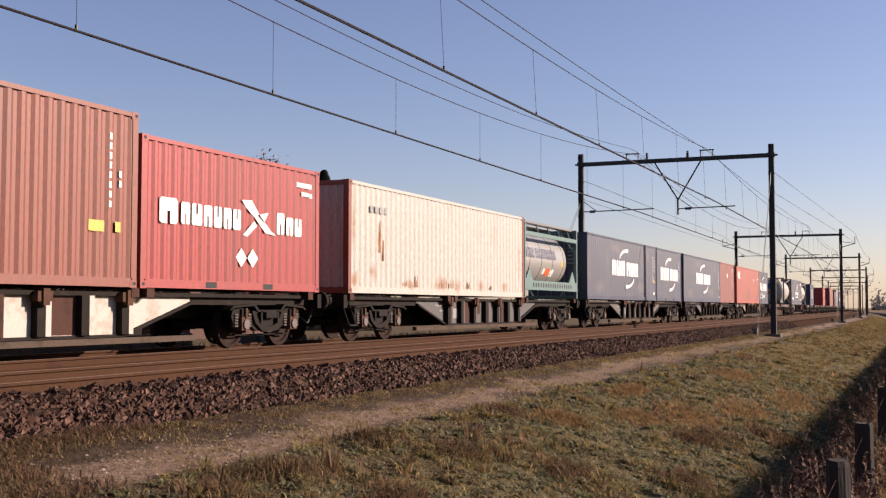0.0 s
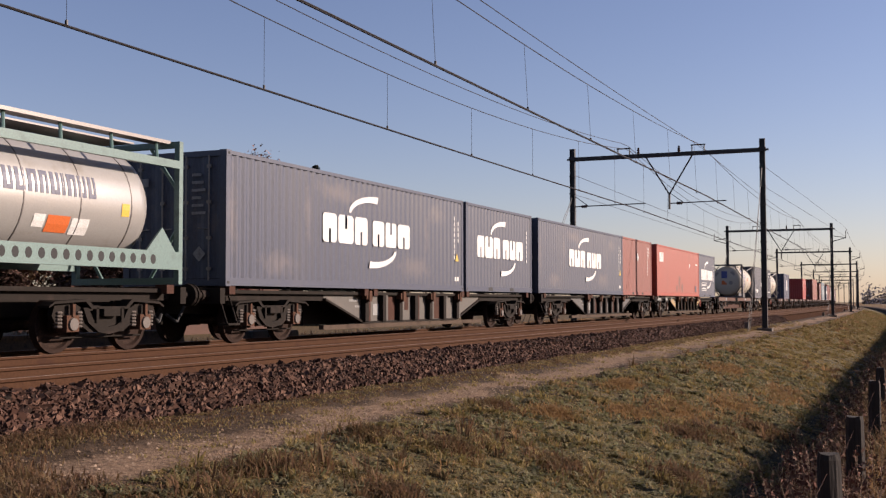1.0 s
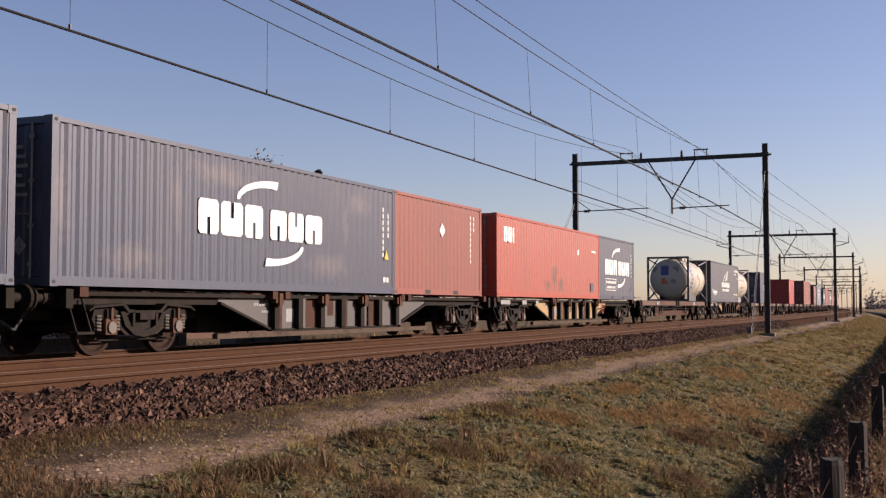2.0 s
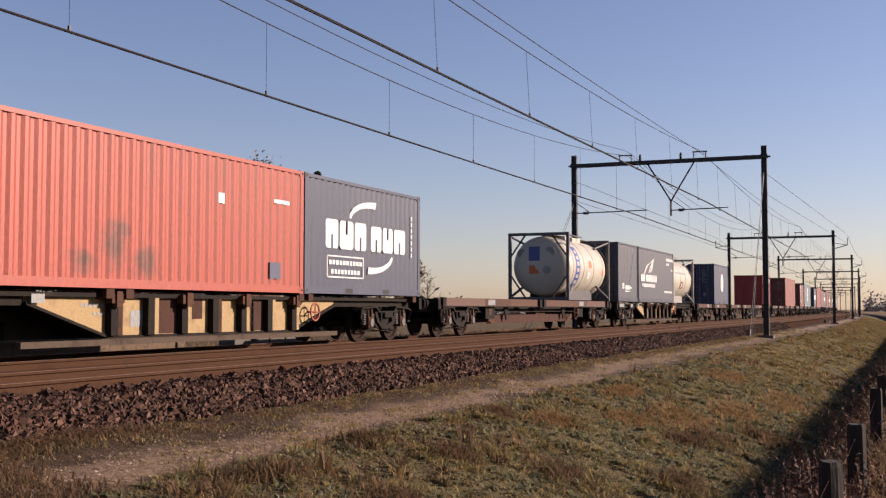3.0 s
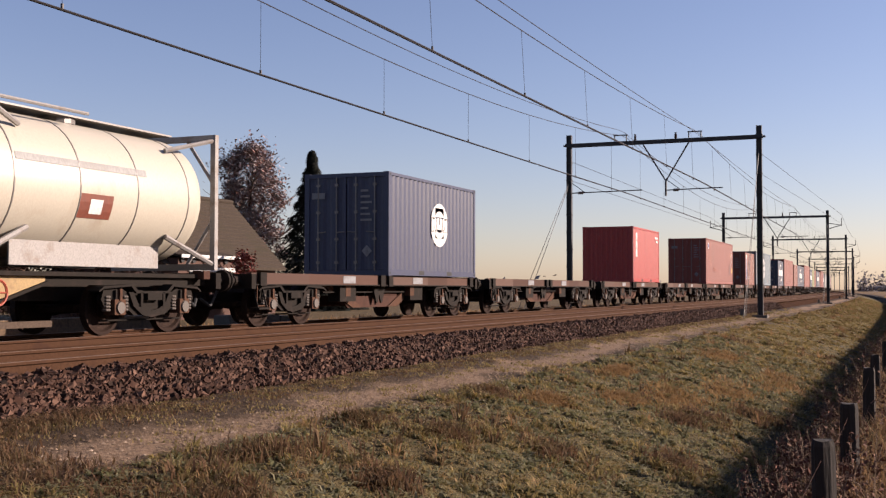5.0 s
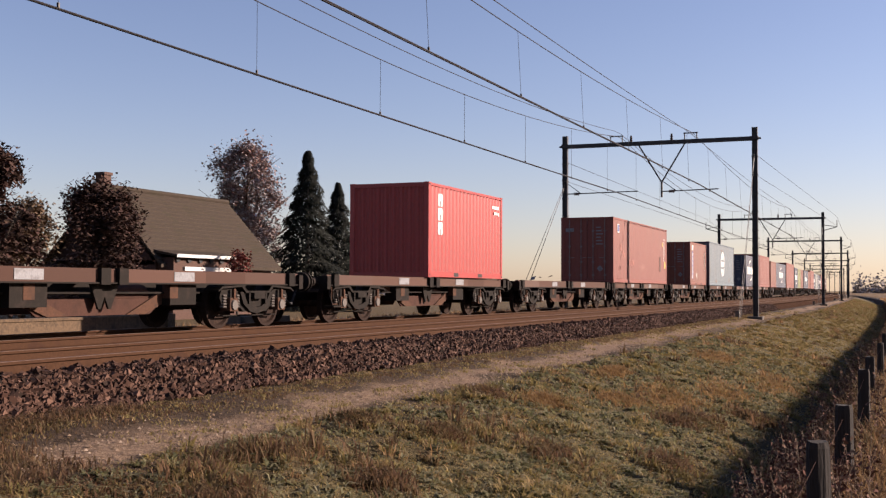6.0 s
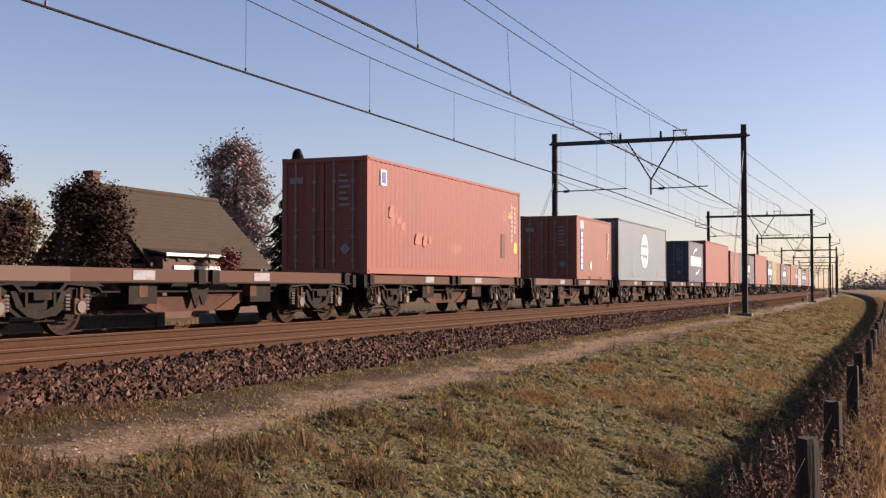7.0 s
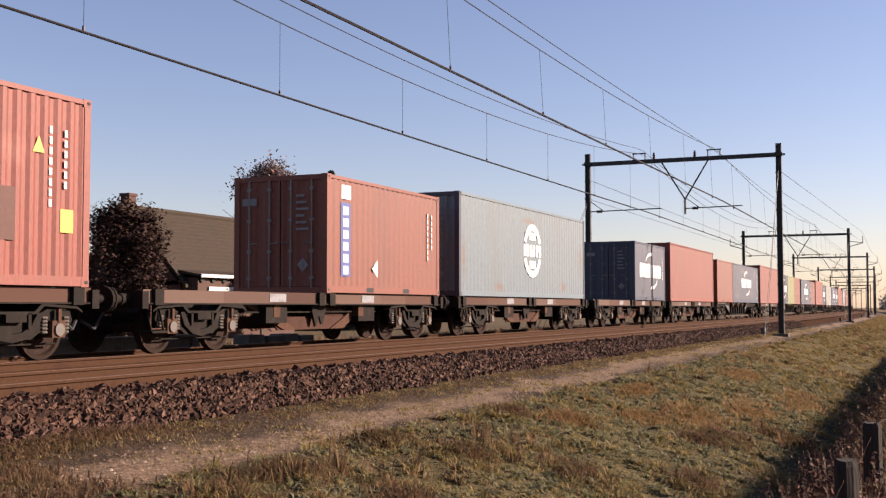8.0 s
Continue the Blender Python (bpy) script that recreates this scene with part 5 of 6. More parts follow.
    wagon("olive", y), put(b20, y + 0.7), put(lime, y + 6.9), put(rd, y + 13.0)
    y += 19.74
    loads = [(b40, rd), (o40, b20), (pale, lime), (b40, b20), (o40, rd), (msc, b20), (r40, rd), (b40, cro), (pale, rd), (o40, b20)]
    rnd = random.Random(5)
    k = 0
    while y < 650:
        a, b = loads[k % len(loads)]
        if k % 3 == 2:
            put(sw, y), put(a, y + 0.72)
            y += 13.66
        else:
            wagon(("grey", "olive", "yellow")[k % 3], y), put(a, y + 0.72), put(b, y + 12.97)
            y += 19.74
        k += 1


# ---- house and trees beyond the line ----
def build_house():
    h = thing("farmhouse", "brick farmhouse with a steep brown tiled roof and chimney", "house")
    xr, zr, xe, ze, xb = -42.0, 6.5, -37.8, 2.1, -46.3
    y0, y1, zg = 50.6, 63.3, -1.0
    part("wall", Mesh().box(xb + 0.4, xe - 0.6, y0 + 0.3, y1 - 0.3, zg, ze + 0.25), MAT["brick"], h)
    for y in (y0 + 0.3, y1 - 0.55):
        m = Mesh().add([(xb + 0.4, y, ze), (xe - 0.6, y, ze), (xr, y, zr - 0.35), (xb + 0.4, y + 0.25, ze), (xe - 0.6, y + 0.25, ze), (xr, y + 0.25, zr - 0.35)],
                       [(0, 1, 2), (5, 4, 3), (0, 3, 4, 1), (1, 4, 5, 2), (2, 5, 3, 0)])
        part("gable", m, MAT["brick"], h)
    t = 0.16
    # roof: two slopes, laid in courses
    for xo, zo, nm in ((xe, ze, 1), (xb, ze, -1)):
        n = 18
        top = []
        for i in range(n):
            u0, u1 = i / n, (i + 1) / n
            top += [(xr + (xo - xr) * u0, zr + (zo - zr) * u0 + (0.0 if i == 0 else -0.02)), (xr + (xo - xr) * u1, zr + (zo - zr) * u1 + 0.04)]
        ring = top + [(xo, zo - t), (xr, zr - t)]
        k = len(ring)
        m = Mesh().add([(x, y0, z) for x, z in ring] + [(x, y1, z) for x, z in ring], [(i, (i + 1) % k, k + (i + 1) % k, k + i) for i in range(k)] + [tuple(range(k)), tuple(range(2 * k - 1, k - 1, -1))])
        part("roof", m, MAT["rooftile"], h)
    part("ridge", Mesh().rod((xr, y0, zr + 0.03), (xr, y1, zr + 0.03), 0.16, 8), MAT["rooftile"], h)
    # low bay under a lifted eave, with a scalloped awning
    yb0, yb1 = 50.9, 57.2
    m = Mesh().add([(-38.6, yb0, 2.95), (-38.6, yb1, 2.95), (-37.0, yb1, 2.65), (-37.0, yb0, 2.65), (-38.6, yb0, 2.8), (-38.6, yb1, 2.8), (-37.0, yb1, 2.52), (-37.0, yb0, 2.52)],
                   [(0, 3, 2, 1), (4, 5, 6, 7), (0, 1, 5, 4), (1, 2, 6, 5), (2, 3, 7, 6), (3, 0, 4, 7)])
    part("bay_roof", m, MAT["rooftile"], h)
    part("fascia", Mesh().box(-37.02, -36.96, yb0, yb1, 2.5, 2.68), MAT["whitewood"], h, "pale fascia board")
    part("bay_wall", Mesh().box(-38.5, -37.35, yb0 + 0.2, yb1 - 0.2, zg, 2.5), MAT["brick"], h, "dark brick bay wall")
    part("window", Mesh().box(-37.36, -37.3, yb0 + 1.2, yb1 - 0.6, 0.6, 1.75), MAT["glass"], h)
    part("window_frame", Mesh().box(-37.34, -37.24, yb0 + 1.1, yb1 - 0.5, 1.75, 2.0), MAT["whitewood"], h, "white window head")
    for i in range(6):
        yy = yb0 + 0.5 + i * (yb1 - yb0 - 1.0) / 5
        part("scallop", Mesh().turned('x', (-37.3, yy, 2.42), [(0, 0.2), (0.05, 0.2)], 10), MAT["gasket"], h, "dark scallop of the awning")
    m = Mesh().box(-42.6, -42.0, 50.9, 51.5, 5.6, 7.25).box(-42.66, -41.94, 50.84, 51.56, 7.2, 7.36)
    part("chimney", m, MAT["brick"], h, "square dark brick chimney")


def leaf_cloud(points, size, rnd):
    """Small tilted leaves, three corners and a fold, at the given places."""
    m = Mesh()
    for p in points:
        a, b, c = rnd.uniform(0, 6.28), rnd.uniform(-0.9, 0.9), size * rnd.uniform(0.6, 1.4)
        d1 = Vector((math.cos(a) * math.cos(b), math.sin(a) * math.cos(b), math.sin(b))) * c
        d2 = Vector((-math.sin(a), math.cos(a), rnd.uniform(-0.6, 0.6))) * c * 0.6
        p = Vector(p)
        m.add([p - d1, p + d2, p + d1, p - d2 * 0.8], [(0, 1, 2), (0, 2, 3)])
    return m


def tree_trunk(x, y, zg, height, r, rnd, limbs=9, spread=0.45):
    m = Mesh()
    tips = []
    p = Vector((x, y, zg))
    seg = 5
    for i in range(seg):
        q = Vector((x + rnd.uniform(-0.1, 0.1), y + rnd.uniform(-0.1, 0.1), zg + height * 0.8 * (i + 1) / seg))
        m.rod(p, q, r * (1 - 0.17 * i), 7, r * (1 - 0.17 * (i + 1)))
        p = q
    for i in range(limbs):
        u = 0.3 + 0.5 * i / limbs
        a = i * 2.4 + rnd.uniform(-0.4, 0.4)
        b = Vector((x, y, zg + height * u))
        e = b + Vector((math.cos(a), math.sin(a), rnd.uniform(0.5, 1.0))) * height * spread * (1.1 - u) * 0.9
        m.rod(b, e, r * 0.35, 5, r * 0.1)
        tips.append(e)
        for k in range(3):
            e2 = e + Vector((rnd.uniform(-1, 1), rnd.uniform(-1, 1), rnd.uniform(0, 1))) * height * 0.1
            m.rod(b.lerp(e, 0.6), e2, r * 0.14, 4, r * 0.04)
            tips.append(e2)
    return m, tips


def build_leafy(name, label, x, y, zg, height, width, leaves, mat, seed, size=0.22, low=0.2, category="tree", taper=0.7):
    rnd = random.Random(seed)
    t = thing(name, label, category)
    m, tips = tree_trunk(x, y, zg, height, height * 0.022, rnd)
    part("trunk", m, MAT["bark"], t)
    clumps = []
    for i in range(60):
        u = low + (1 - low) * rnd.random() ** 0.9
        prof = math.sin(math.pi * min(1, max(0.05, (u - low) / (1 - low) * 0.86 + 0.12))) ** taper
        a, d = rnd.uniform(0, 6.28), width * 0.5 * prof * math.sqrt(rnd.random())
        clumps.append((x + d * math.cos(a), y + d * math.sin(a), zg + height * u * 0.96, width * rnd.uniform(0.08, 0.16)))
    pts = []
    for i in range(leaves):
        c = clumps[rnd.randrange(len(clumps))]
        g = [rnd.gauss(0, 0.6) for _ in range(3)]
        pts.append((c[0] + g[0] * c[3], c[1] + g[1] * c[3], c[2] + g[2] * c[3]))
    part("crown", leaf_cloud(pts, size, rnd), mat, t)
    return t


def build_conifer(label, x, y, zg, height, width, seed):
    rnd = random.Random(seed)
    t = thing("conifer", label, "conifer tree")
    part("trunk", Mesh().rod((x, y, zg), (x, y, zg + height * 0.97), height * 0.02, 7, 0.02), MAT["bark"], t)
    m = Mesh()
    for i in range(int(height * width * 190)):
        u = 0.03 + 0.96 * rnd.random() ** 1.25
        a = rnd.uniform(0, 6.283)
        lobes = 0.78 + 0.32 * noise.noise((math.cos(a) * 1.6 + seed, math.sin(a) * 1.6, u * height * 0.9)) + 0.16 * math.sin(u * height * 5.2 + 2 * a)
        R = (width * 0.5 * (1 - u) ** 0.95 + 0.1) * lobes
        d = R * (0.45 + 0.6 * math.sqrt(rnd.random()))
        px, py, pz = x + d * math.cos(a), y + d * math.sin(a), zg + height * u - 0.18 * d + rnd.uniform(-0.1, 0.1)
        s, b = rnd.uniform(0.2, 0.42) * (1.1 - 0.5 * u), a + rnd.uniform(-0.7, 0.7)
        q = b + 1.57
        w = s * 0.3
        m.add([(px + w * math.cos(q), py + w * math.sin(q), pz + 0.05), (px - w * math.cos(q), py - w * math.sin(q), pz), (px + s * math.cos(b), py + s * math.sin(b), pz - rnd.uniform(0.0, 0.28))], [(0, 1, 2)])
    part("crown", m, NEEDLE, t)
    return t


NEEDLE = varied("dark_needles", [(0.007, 0.009, 0.007), (0.014, 0.016, 0.010), (0.009, 0.011, 0.009), (0.020, 0.019, 0.014)])
AUTUMN = varied("autumn_leaf", [(0.187, 0.076, 0.060), (0.306, 0.272, 0.272), (0.204, 0.093, 0.068), (0.374, 0.348, 0.348), (0.136, 0.085, 0.072), (0.289, 0.255, 0.255)])
DARKLEAF = varied("dark_leaf", [(0.030, 0.017, 0.014), (0.060, 0.031, 0.025), (0.038, 0.024, 0.017), (0.085, 0.044, 0.036)])
RUSSET = varied("russet_leaf", [(0.109, 0.068, 0.041), (0.150, 0.095, 0.058), (0.082, 0.058, 0.034), (0.190, 0.136, 0.088)])
REDLEAF = varied("red_leaf", [(0.150, 0.034, 0.031), (0.204, 0.061, 0.048), (0.102, 0.034, 0.027)])
# distance haze is put into the far leaves' pale pinkish-grey colour
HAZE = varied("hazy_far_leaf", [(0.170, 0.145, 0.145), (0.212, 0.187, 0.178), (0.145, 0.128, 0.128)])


def build_far_side():
    """Low wall and concrete blocks on the bank beyond the far track."""
    w = thing("low_wall", "low tan wall with leaf litter beyond the far track", "wall")
    part("wall_body", Mesh().box(-20.3, -20.0, -6, 27.0, -1.0, -0.03), MAT["tanwall"], w)
    part("coping", Mesh().box(-20.34, -19.96, -6, 27.04, -0.03, 0.04), MAT["tanwall"], w)
    part("end_pier", Mesh().box(-20.36, -19.94, 27.04, 27.4, -1.0, 0.06), MAT["tanwall"], w, "paler square end of the wall")
    rnd = random.Random(17)
    for i in range(4):
        x, y, h = -17.7 + rnd.uniform(-0.06, 0.06), 26.2 + 0.9 * i, 0.02 + rnd.uniform(-0.04, 0.06)
        m = Mesh().add([(x - 0.3, y, -0.75), (x + 0.3, y, -0.75), (x + 0.3, y + 0.84, -0.75), (x - 0.3, y + 0.84, -0.75), (x - 0.25, y + 0.03, h), (x + 0.25, y + 0.03, h), (x + 0.25, y + 0.8, h), (x - 0.25, y + 0.8, h)],
                       [(0, 3, 2, 1), (4, 5, 6, 7), (0, 1, 5, 4), (1, 2, 6, 5), (2, 3, 7, 6), (3, 0, 4, 7)])
        tagged(part("concrete_block", m, MAT["concrete"]), "mossy grey concrete block beside the far track", "concrete block", "concrete blocks")


def build_garden():
    build_leafy("autumn_tree", "tall autumn tree with thinning pale and russet leaves", -50, 77.9, -1, 13.9, 7.0, 26000, AUTUMN, 3, 0.14, 0.16)
    build_conifer("dark green conifer beside the farmhouse", -44, 77.6, -1, 12.8, 8.0, 4)
    build_conifer("smaller dark green conifer", -44.5, 83.6, -1, 10.8, 6.6, 6)
    build_leafy("bush", "dense dark round bush before the gable", -35.0, 42.2, -1, 6.5, 4.2, 32000, DARKLEAF, 8, 0.10, 0.08, "bush", 0.35)
    build_leafy("shrub", "small red-leaved shrub by the house", -36.0, 55.4, -1, 3.9, 2.0, 1800, REDLEAF, 9, 0.12, 0.15, "shrub", 0.5)
    build_leafy("tree", "dark evergreen tree beside a russet one", -43, 43.2, -1, 8.9, 4.8, 20000, DARKLEAF, 10, 0.14, 0.1)
    build_leafy("tree", "round russet tree near the farmhouse", -45, 47.8, -1, 6.6, 4.6, 15000, RUSSET, 11, 0.12, 0.1)
    build_leafy("tree", "round small-leaved tree in the field", -62, 129.8, -1, 9.7, 6.6, 7000, RUSSET, 12, 0.22, 0.25)
    build_leafy("sapling", "bare thin sapling in the field", -62, 139.9, -1, 7.2, 1.6, 250, RUSSET, 13, 0.12, 0.3, "sapling")
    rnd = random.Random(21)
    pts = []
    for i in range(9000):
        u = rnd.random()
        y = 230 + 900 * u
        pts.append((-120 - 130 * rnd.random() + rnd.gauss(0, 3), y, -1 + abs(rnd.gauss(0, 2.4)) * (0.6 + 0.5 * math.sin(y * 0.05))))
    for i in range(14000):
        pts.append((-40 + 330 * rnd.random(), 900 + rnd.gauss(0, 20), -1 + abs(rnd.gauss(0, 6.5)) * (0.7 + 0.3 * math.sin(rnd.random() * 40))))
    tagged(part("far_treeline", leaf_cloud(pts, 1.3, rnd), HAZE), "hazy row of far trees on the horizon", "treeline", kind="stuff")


# ---- fence, ballast stones, grass ----
def build_fence():
    f = thing("fence", "old weathered wooden post fence with sagging wire", "fence")
    rnd = random.Random(2)
    ys = [4.4, 7.7, 10.75, 14.6, 19.0, 23.0, 29.2, 33.0, 36.6, 40.3, 44, 47.6, 51.5, 55, 59, 63, 67, 72, 77, 82, 88, 95]
    tops = []
    for i, y in enumerate(ys):
        x = -0.57 + bend(y) + rnd.uniform(-0.03, 0.03)
        zg = ground_z(-0.6, y) - 0.2
        top = -0.18 + rnd.uniform(-0.05, 0.04)
        dx, dy = rnd.uniform(-0.05, 0.05), rnd.uniform(-0.04, 0.04)
        r = 0.075 + rnd.uniform(-0.008, 0.012)
        m = Mesh()
        n = 9
        lv = [(zg, 1.05), (zg + 0.4, 1.0), (top - 0.25, 0.97), (top - 0.04, 0.95), (top, 0.82)]
        for z, k in lv:
            u = (z - zg) / (top - zg)
            for j in range(n):
                a = 2 * math.pi * j / n
                q = r * k * (1 + 0.1 * math.sin(3 * a + i))
                m.v.append((x + dx * u + q * math.cos(a), y + dy * u + q * math.sin(a), z + (0.007 * math.sin(a * 2 + i) if z == top else 0)))
        m.f = [(a * n + j, a * n + (j + 1) % n, (a + 1) * n + (j + 1) % n, (a + 1) * n + j) for a in range(len(lv) - 1) for j in range(n)] + [tuple(range((len(lv) - 1) * n, len(lv) * n))]
        part("post", m, MAT["post"], f, smooth=False)
        tops.append((x + dx, y + dy, top))
    for drop in (0.12, 0.45, 0.8):
        m = Mesh()
        for a, b in zip(tops, tops[1:]):
            mid = ((a[0] + b[0]) / 2, (a[1] + b[1]) / 2, (a[2] + b[2]) / 2 - drop - 0.05)
            m.rod((a[0], a[1], a[2] - drop), mid, 0.002, 3).rod(mid, (b[0], b[1], b[2] - drop), 0.002, 3)
        part("fence_wire", m, MAT["rustfit"], f, "thin rusty wire")


def build_stalks():
    """Dead arching stalks that stand out of the weeds by the fence."""
    rnd = random.Random(31)
    for x, y, h, dx in ((-1.05, 9.6, 0.95, -0.45), (-0.95, 9.9, 0.7, -0.3), (-0.9, 8.2, 0.6, 0.25), (-1.1, 12.4, 0.8, -0.35), (-0.75, 7.0, 0.55, -0.2), (-0.35, 6.6, 0.6, 0.2), (-0.3, 9.0, 0.65, -0.15), (-1.2, 15.0, 0.8, -0.3)):
        m = Mesh()
        z = ground_z(x, y) - 0.05
        last = Vector((x, y, z))
        for i in range(1, 8):
            u = i / 7
            q = Vector((x + dx * u * u, y + 0.1 * u, z + h * (u - 0.28 * u * u * u)))
            m.rod(last, q, 0.009 * (1.15 - u), 5, 0.009 * (1.0 - u) + 0.001)
            if i > 3:
                m.rod(q, q + Vector((rnd.uniform(-0.12, 0.12), rnd.uniform(-0.1, 0.1), rnd.uniform(0.02, 0.12))), 0.004, 4, 0.001)
            last = q
        tagged(part("dead_stalk", m, MAT["stalk"]), "dry pale arching weed stalk by the fence", "weed stalk", "dead stalks")


def build_docks():
    """Withered dock plants on the ditch bank: upright stems hung with small curled seed clusters."""
    rs = np.random.RandomState(77)
    m, stems = Mesh(), Mesh()
    for i in range(280):
        y = 5.0 + 42 * rs.rand() ** 1.7
        x = -1.75 + 1.5 * rs.rand() ** 0.7
        x, y = (x, y) if i > 110 else (-1.5 + 0.95 * rs.rand(), 5.6 + 7.5 * rs.rand())
        z, b = ground_z(x, y) - 0.03, bend(y)
        for k in range(rs.randint(2, 6)):
            h, a, l = 0.28 + 0.5 * rs.rand(), rs.rand() * 6.28, 0.1 + 0.3 * rs.rand()
            foot = Vector((x + b + rs.normal() * 0.04, y + rs.normal() * 0.04, z))
            tip = foot + Vector((math.cos(a) * l * h, math.sin(a) * l * h, h))
            stems.rod(foot, tip, 0.005, 4, 0.002)
            for q in range(26):
                u = 0.3 + 0.7 * rs.rand()
                p = foot.lerp(tip, u) + Vector(rs.normal(0, 0.016 + 0.02 * (1 - u), 3))
                d1, d2 = Vector(rs.normal(0, 0.011, 3)), Vector(rs.normal(0, 0.011, 3))
                m.add([p - d1, p + d2, p + d1, p - d2], [(0, 1, 2), (0, 2, 3)])
    tagged(part("dock_seed_heads", m, DOCK), "rust-red withered dock seed heads along the ditch", "weeds", kind="stuff")
    tagged(part("dock_stems", stems, MAT["stalk"]), "dry brown dock stems along the ditch", "weeds", kind="stuff")


DOCK = varied("dock_seed", [(0.072, 0.027, 0.019), (0.111, 0.047, 0.031), (0.051, 0.024, 0.017), (0.162, 0.089, 0.058), (0.060, 0.032, 0.023)])


def scatter_pebbles():
    """Small stones and crumbs of earth on the sandy path."""
    rs = np.random.RandomState(14)
    m = Mesh()
    for i in range(9000):
        y, x, s = 4 + 50 * rs.rand() ** 1.8, -6.5 + rs.normal() * 0.38, 0.006 + 0.019 * rs.rand() ** 3
        z = ground_z(x, y) + s * 0.2
        a = rs.rand(4) * 0.6 + 0.7
        m.add([(x + s * a[0], y, z), (x, y + s * a[1], z), (x - s * a[2], y, z), (x, y - s * a[3], z), (x, y, z + s * 0.9)], [(0, 1, 4), (1, 2, 4), (2, 3, 4), (3, 0, 4)])
    tagged(part("path_pebbles", m, PEBBLE), "pale crumbs and pebbles on the sandy path", "pebbles", kind="stuff")


def scatter_stones():
    """Loose stones on the ballast shoulder and along the top of the bed."""
    rs = np.random.RandomState(4)
    base = np.array([(p, q, r) for p in (-1, 1) for q in (-1, 1) for r in (-1, 1)], float) * 0.72
    quad = np.array([(0, 1, 3, 2), (4, 6, 7, 5), (0, 4, 5, 1), (2, 3, 7, 6), (0, 2, 6, 4), (1, 5, 7, 3)])
    n = 54000
    y = 5 + 75 * rs.rand(n) ** 1.7
    s = rs.rand(n)
    shoulder = rs.rand(n) < 0.84
    x = np.where(shoulder, -9.0 + 0.96 * s + rs.normal(0, 0.02, n), -12.0 + 2.9 * s)
    z = np.interp(x, [-12, -9.05, -8.95, -8.55, -8.1, -7.9], [-0.21, -0.21, -0.185, -0.185, -0.49, -0.51])
    heap = 0.055 * np.clip(np.cos(2 * np.pi * (y - 4) / 0.6 + np.pi), -0.1, 1) * np.exp(-((x + 8.85) / 0.13) ** 2)
    z = z + heap + rs.rand(n) * 0.035
    size = np.where(shoulder, 0.020 + 0.030 * rs.rand(n) ** 1.4, 0.02 + 0.012 * rs.rand(n))
    v = base[None] * size[:, None, None] * (0.55 + 0.75 * rs.rand(n, 8, 1)) * (0.65 + 0.6 * rs.rand(n, 1, 3))
    a, b = rs.rand(n) * 6.28, rs.rand(n) * 6.28
    ca, sa, cb, sb = np.cos(a)[:, None], np.sin(a)[:, None], np.cos(b)[:, None], np.sin(b)[:, None]
    v = np.stack([v[..., 0] * ca - v[..., 1] * sa, v[..., 0] * sa + v[..., 1] * ca, v[..., 2]], -1)
    v = np.stack([v[..., 0], v[..., 1] * cb - v[..., 2] * sb, v[..., 1] * sb + v[..., 2] * cb], -1)
    bx = -BEND * np.maximum(0, y - 30) ** 2
    v += np.stack([x + bx, y, z], -1)[:, None]
    f = (quad[None] + 8 * np.arange(n)[:, None, None]).reshape(-1, 4)
    d = bpy.data.meshes.new("ballast_stones")
    d.from_pydata(v.reshape(-1, 3).tolist(), [], f.tolist())
    d.materials.append(STONE)
    tagged(new("ballast_stones", d), "loose grey-brown crushed ballast stones on the shoulder", "ballast stones", kind="stuff")


def blades(name, label, category, mat, n, place, height, lean=0.5, width=0.012, seed=1):
    """Many bent blades; place(rs, n) gives offsets and distances and, for tufts, which way each leans and how tall its tuft is."""
    rs = np.random.RandomState(seed)
    x, y, *tuft = place(rs, n)
    z = np.interp(x, PX, PZ) + rough_ground(x, y) - 0.02
    h = height(x, y, rs) * (tuft[1] if tuft else 1.0)
    a = tuft[0] + rs.normal(0, 0.7, n) if tuft else rs.rand(n) * 6.28
    k = lean * (0.3 + rs.rand(n))
    w = width * (0.7 + 0.8 * rs.rand(n)) * (1 + np.clip(y - 10, 0, 60) / 22.0)
    bx = -BEND * np.maximum(0, y - 30) ** 2
    p = np.stack([x + bx, y, z], -1)
    side = np.stack([-np.sin(a), np.cos(a), 0 * a], -1) * w[:, None]
    out = np.stack([np.cos(a), np.sin(a), 0 * a], -1)
    up = np.array([0, 0, 1.0])
    mid = p + out * (0.25 * k * h)[:, None] + up * (0.6 * h)[:, None]
    tip = p + out * (k * h)[:, None] + up * (h * (1 - 0.25 * k))[:, None]
    v = np.stack([p - side, p + side, mid + side * 0.7, mid - side * 0.7, tip], 1)
    o = 5 * np.arange(n)[:, None]
    quads = (np.array([[0, 1, 2, 3]]) + o).tolist()
    tris = (np.array([[3, 2, 4]]) + o).tolist()
    d = bpy.data.meshes.new(name)
    d.from_pydata(v.reshape(-1, 3).tolist(), [], quads + tris)
    d.materials.append(mat)
    return tagged(new(name, d), label, category, kind="stuff")


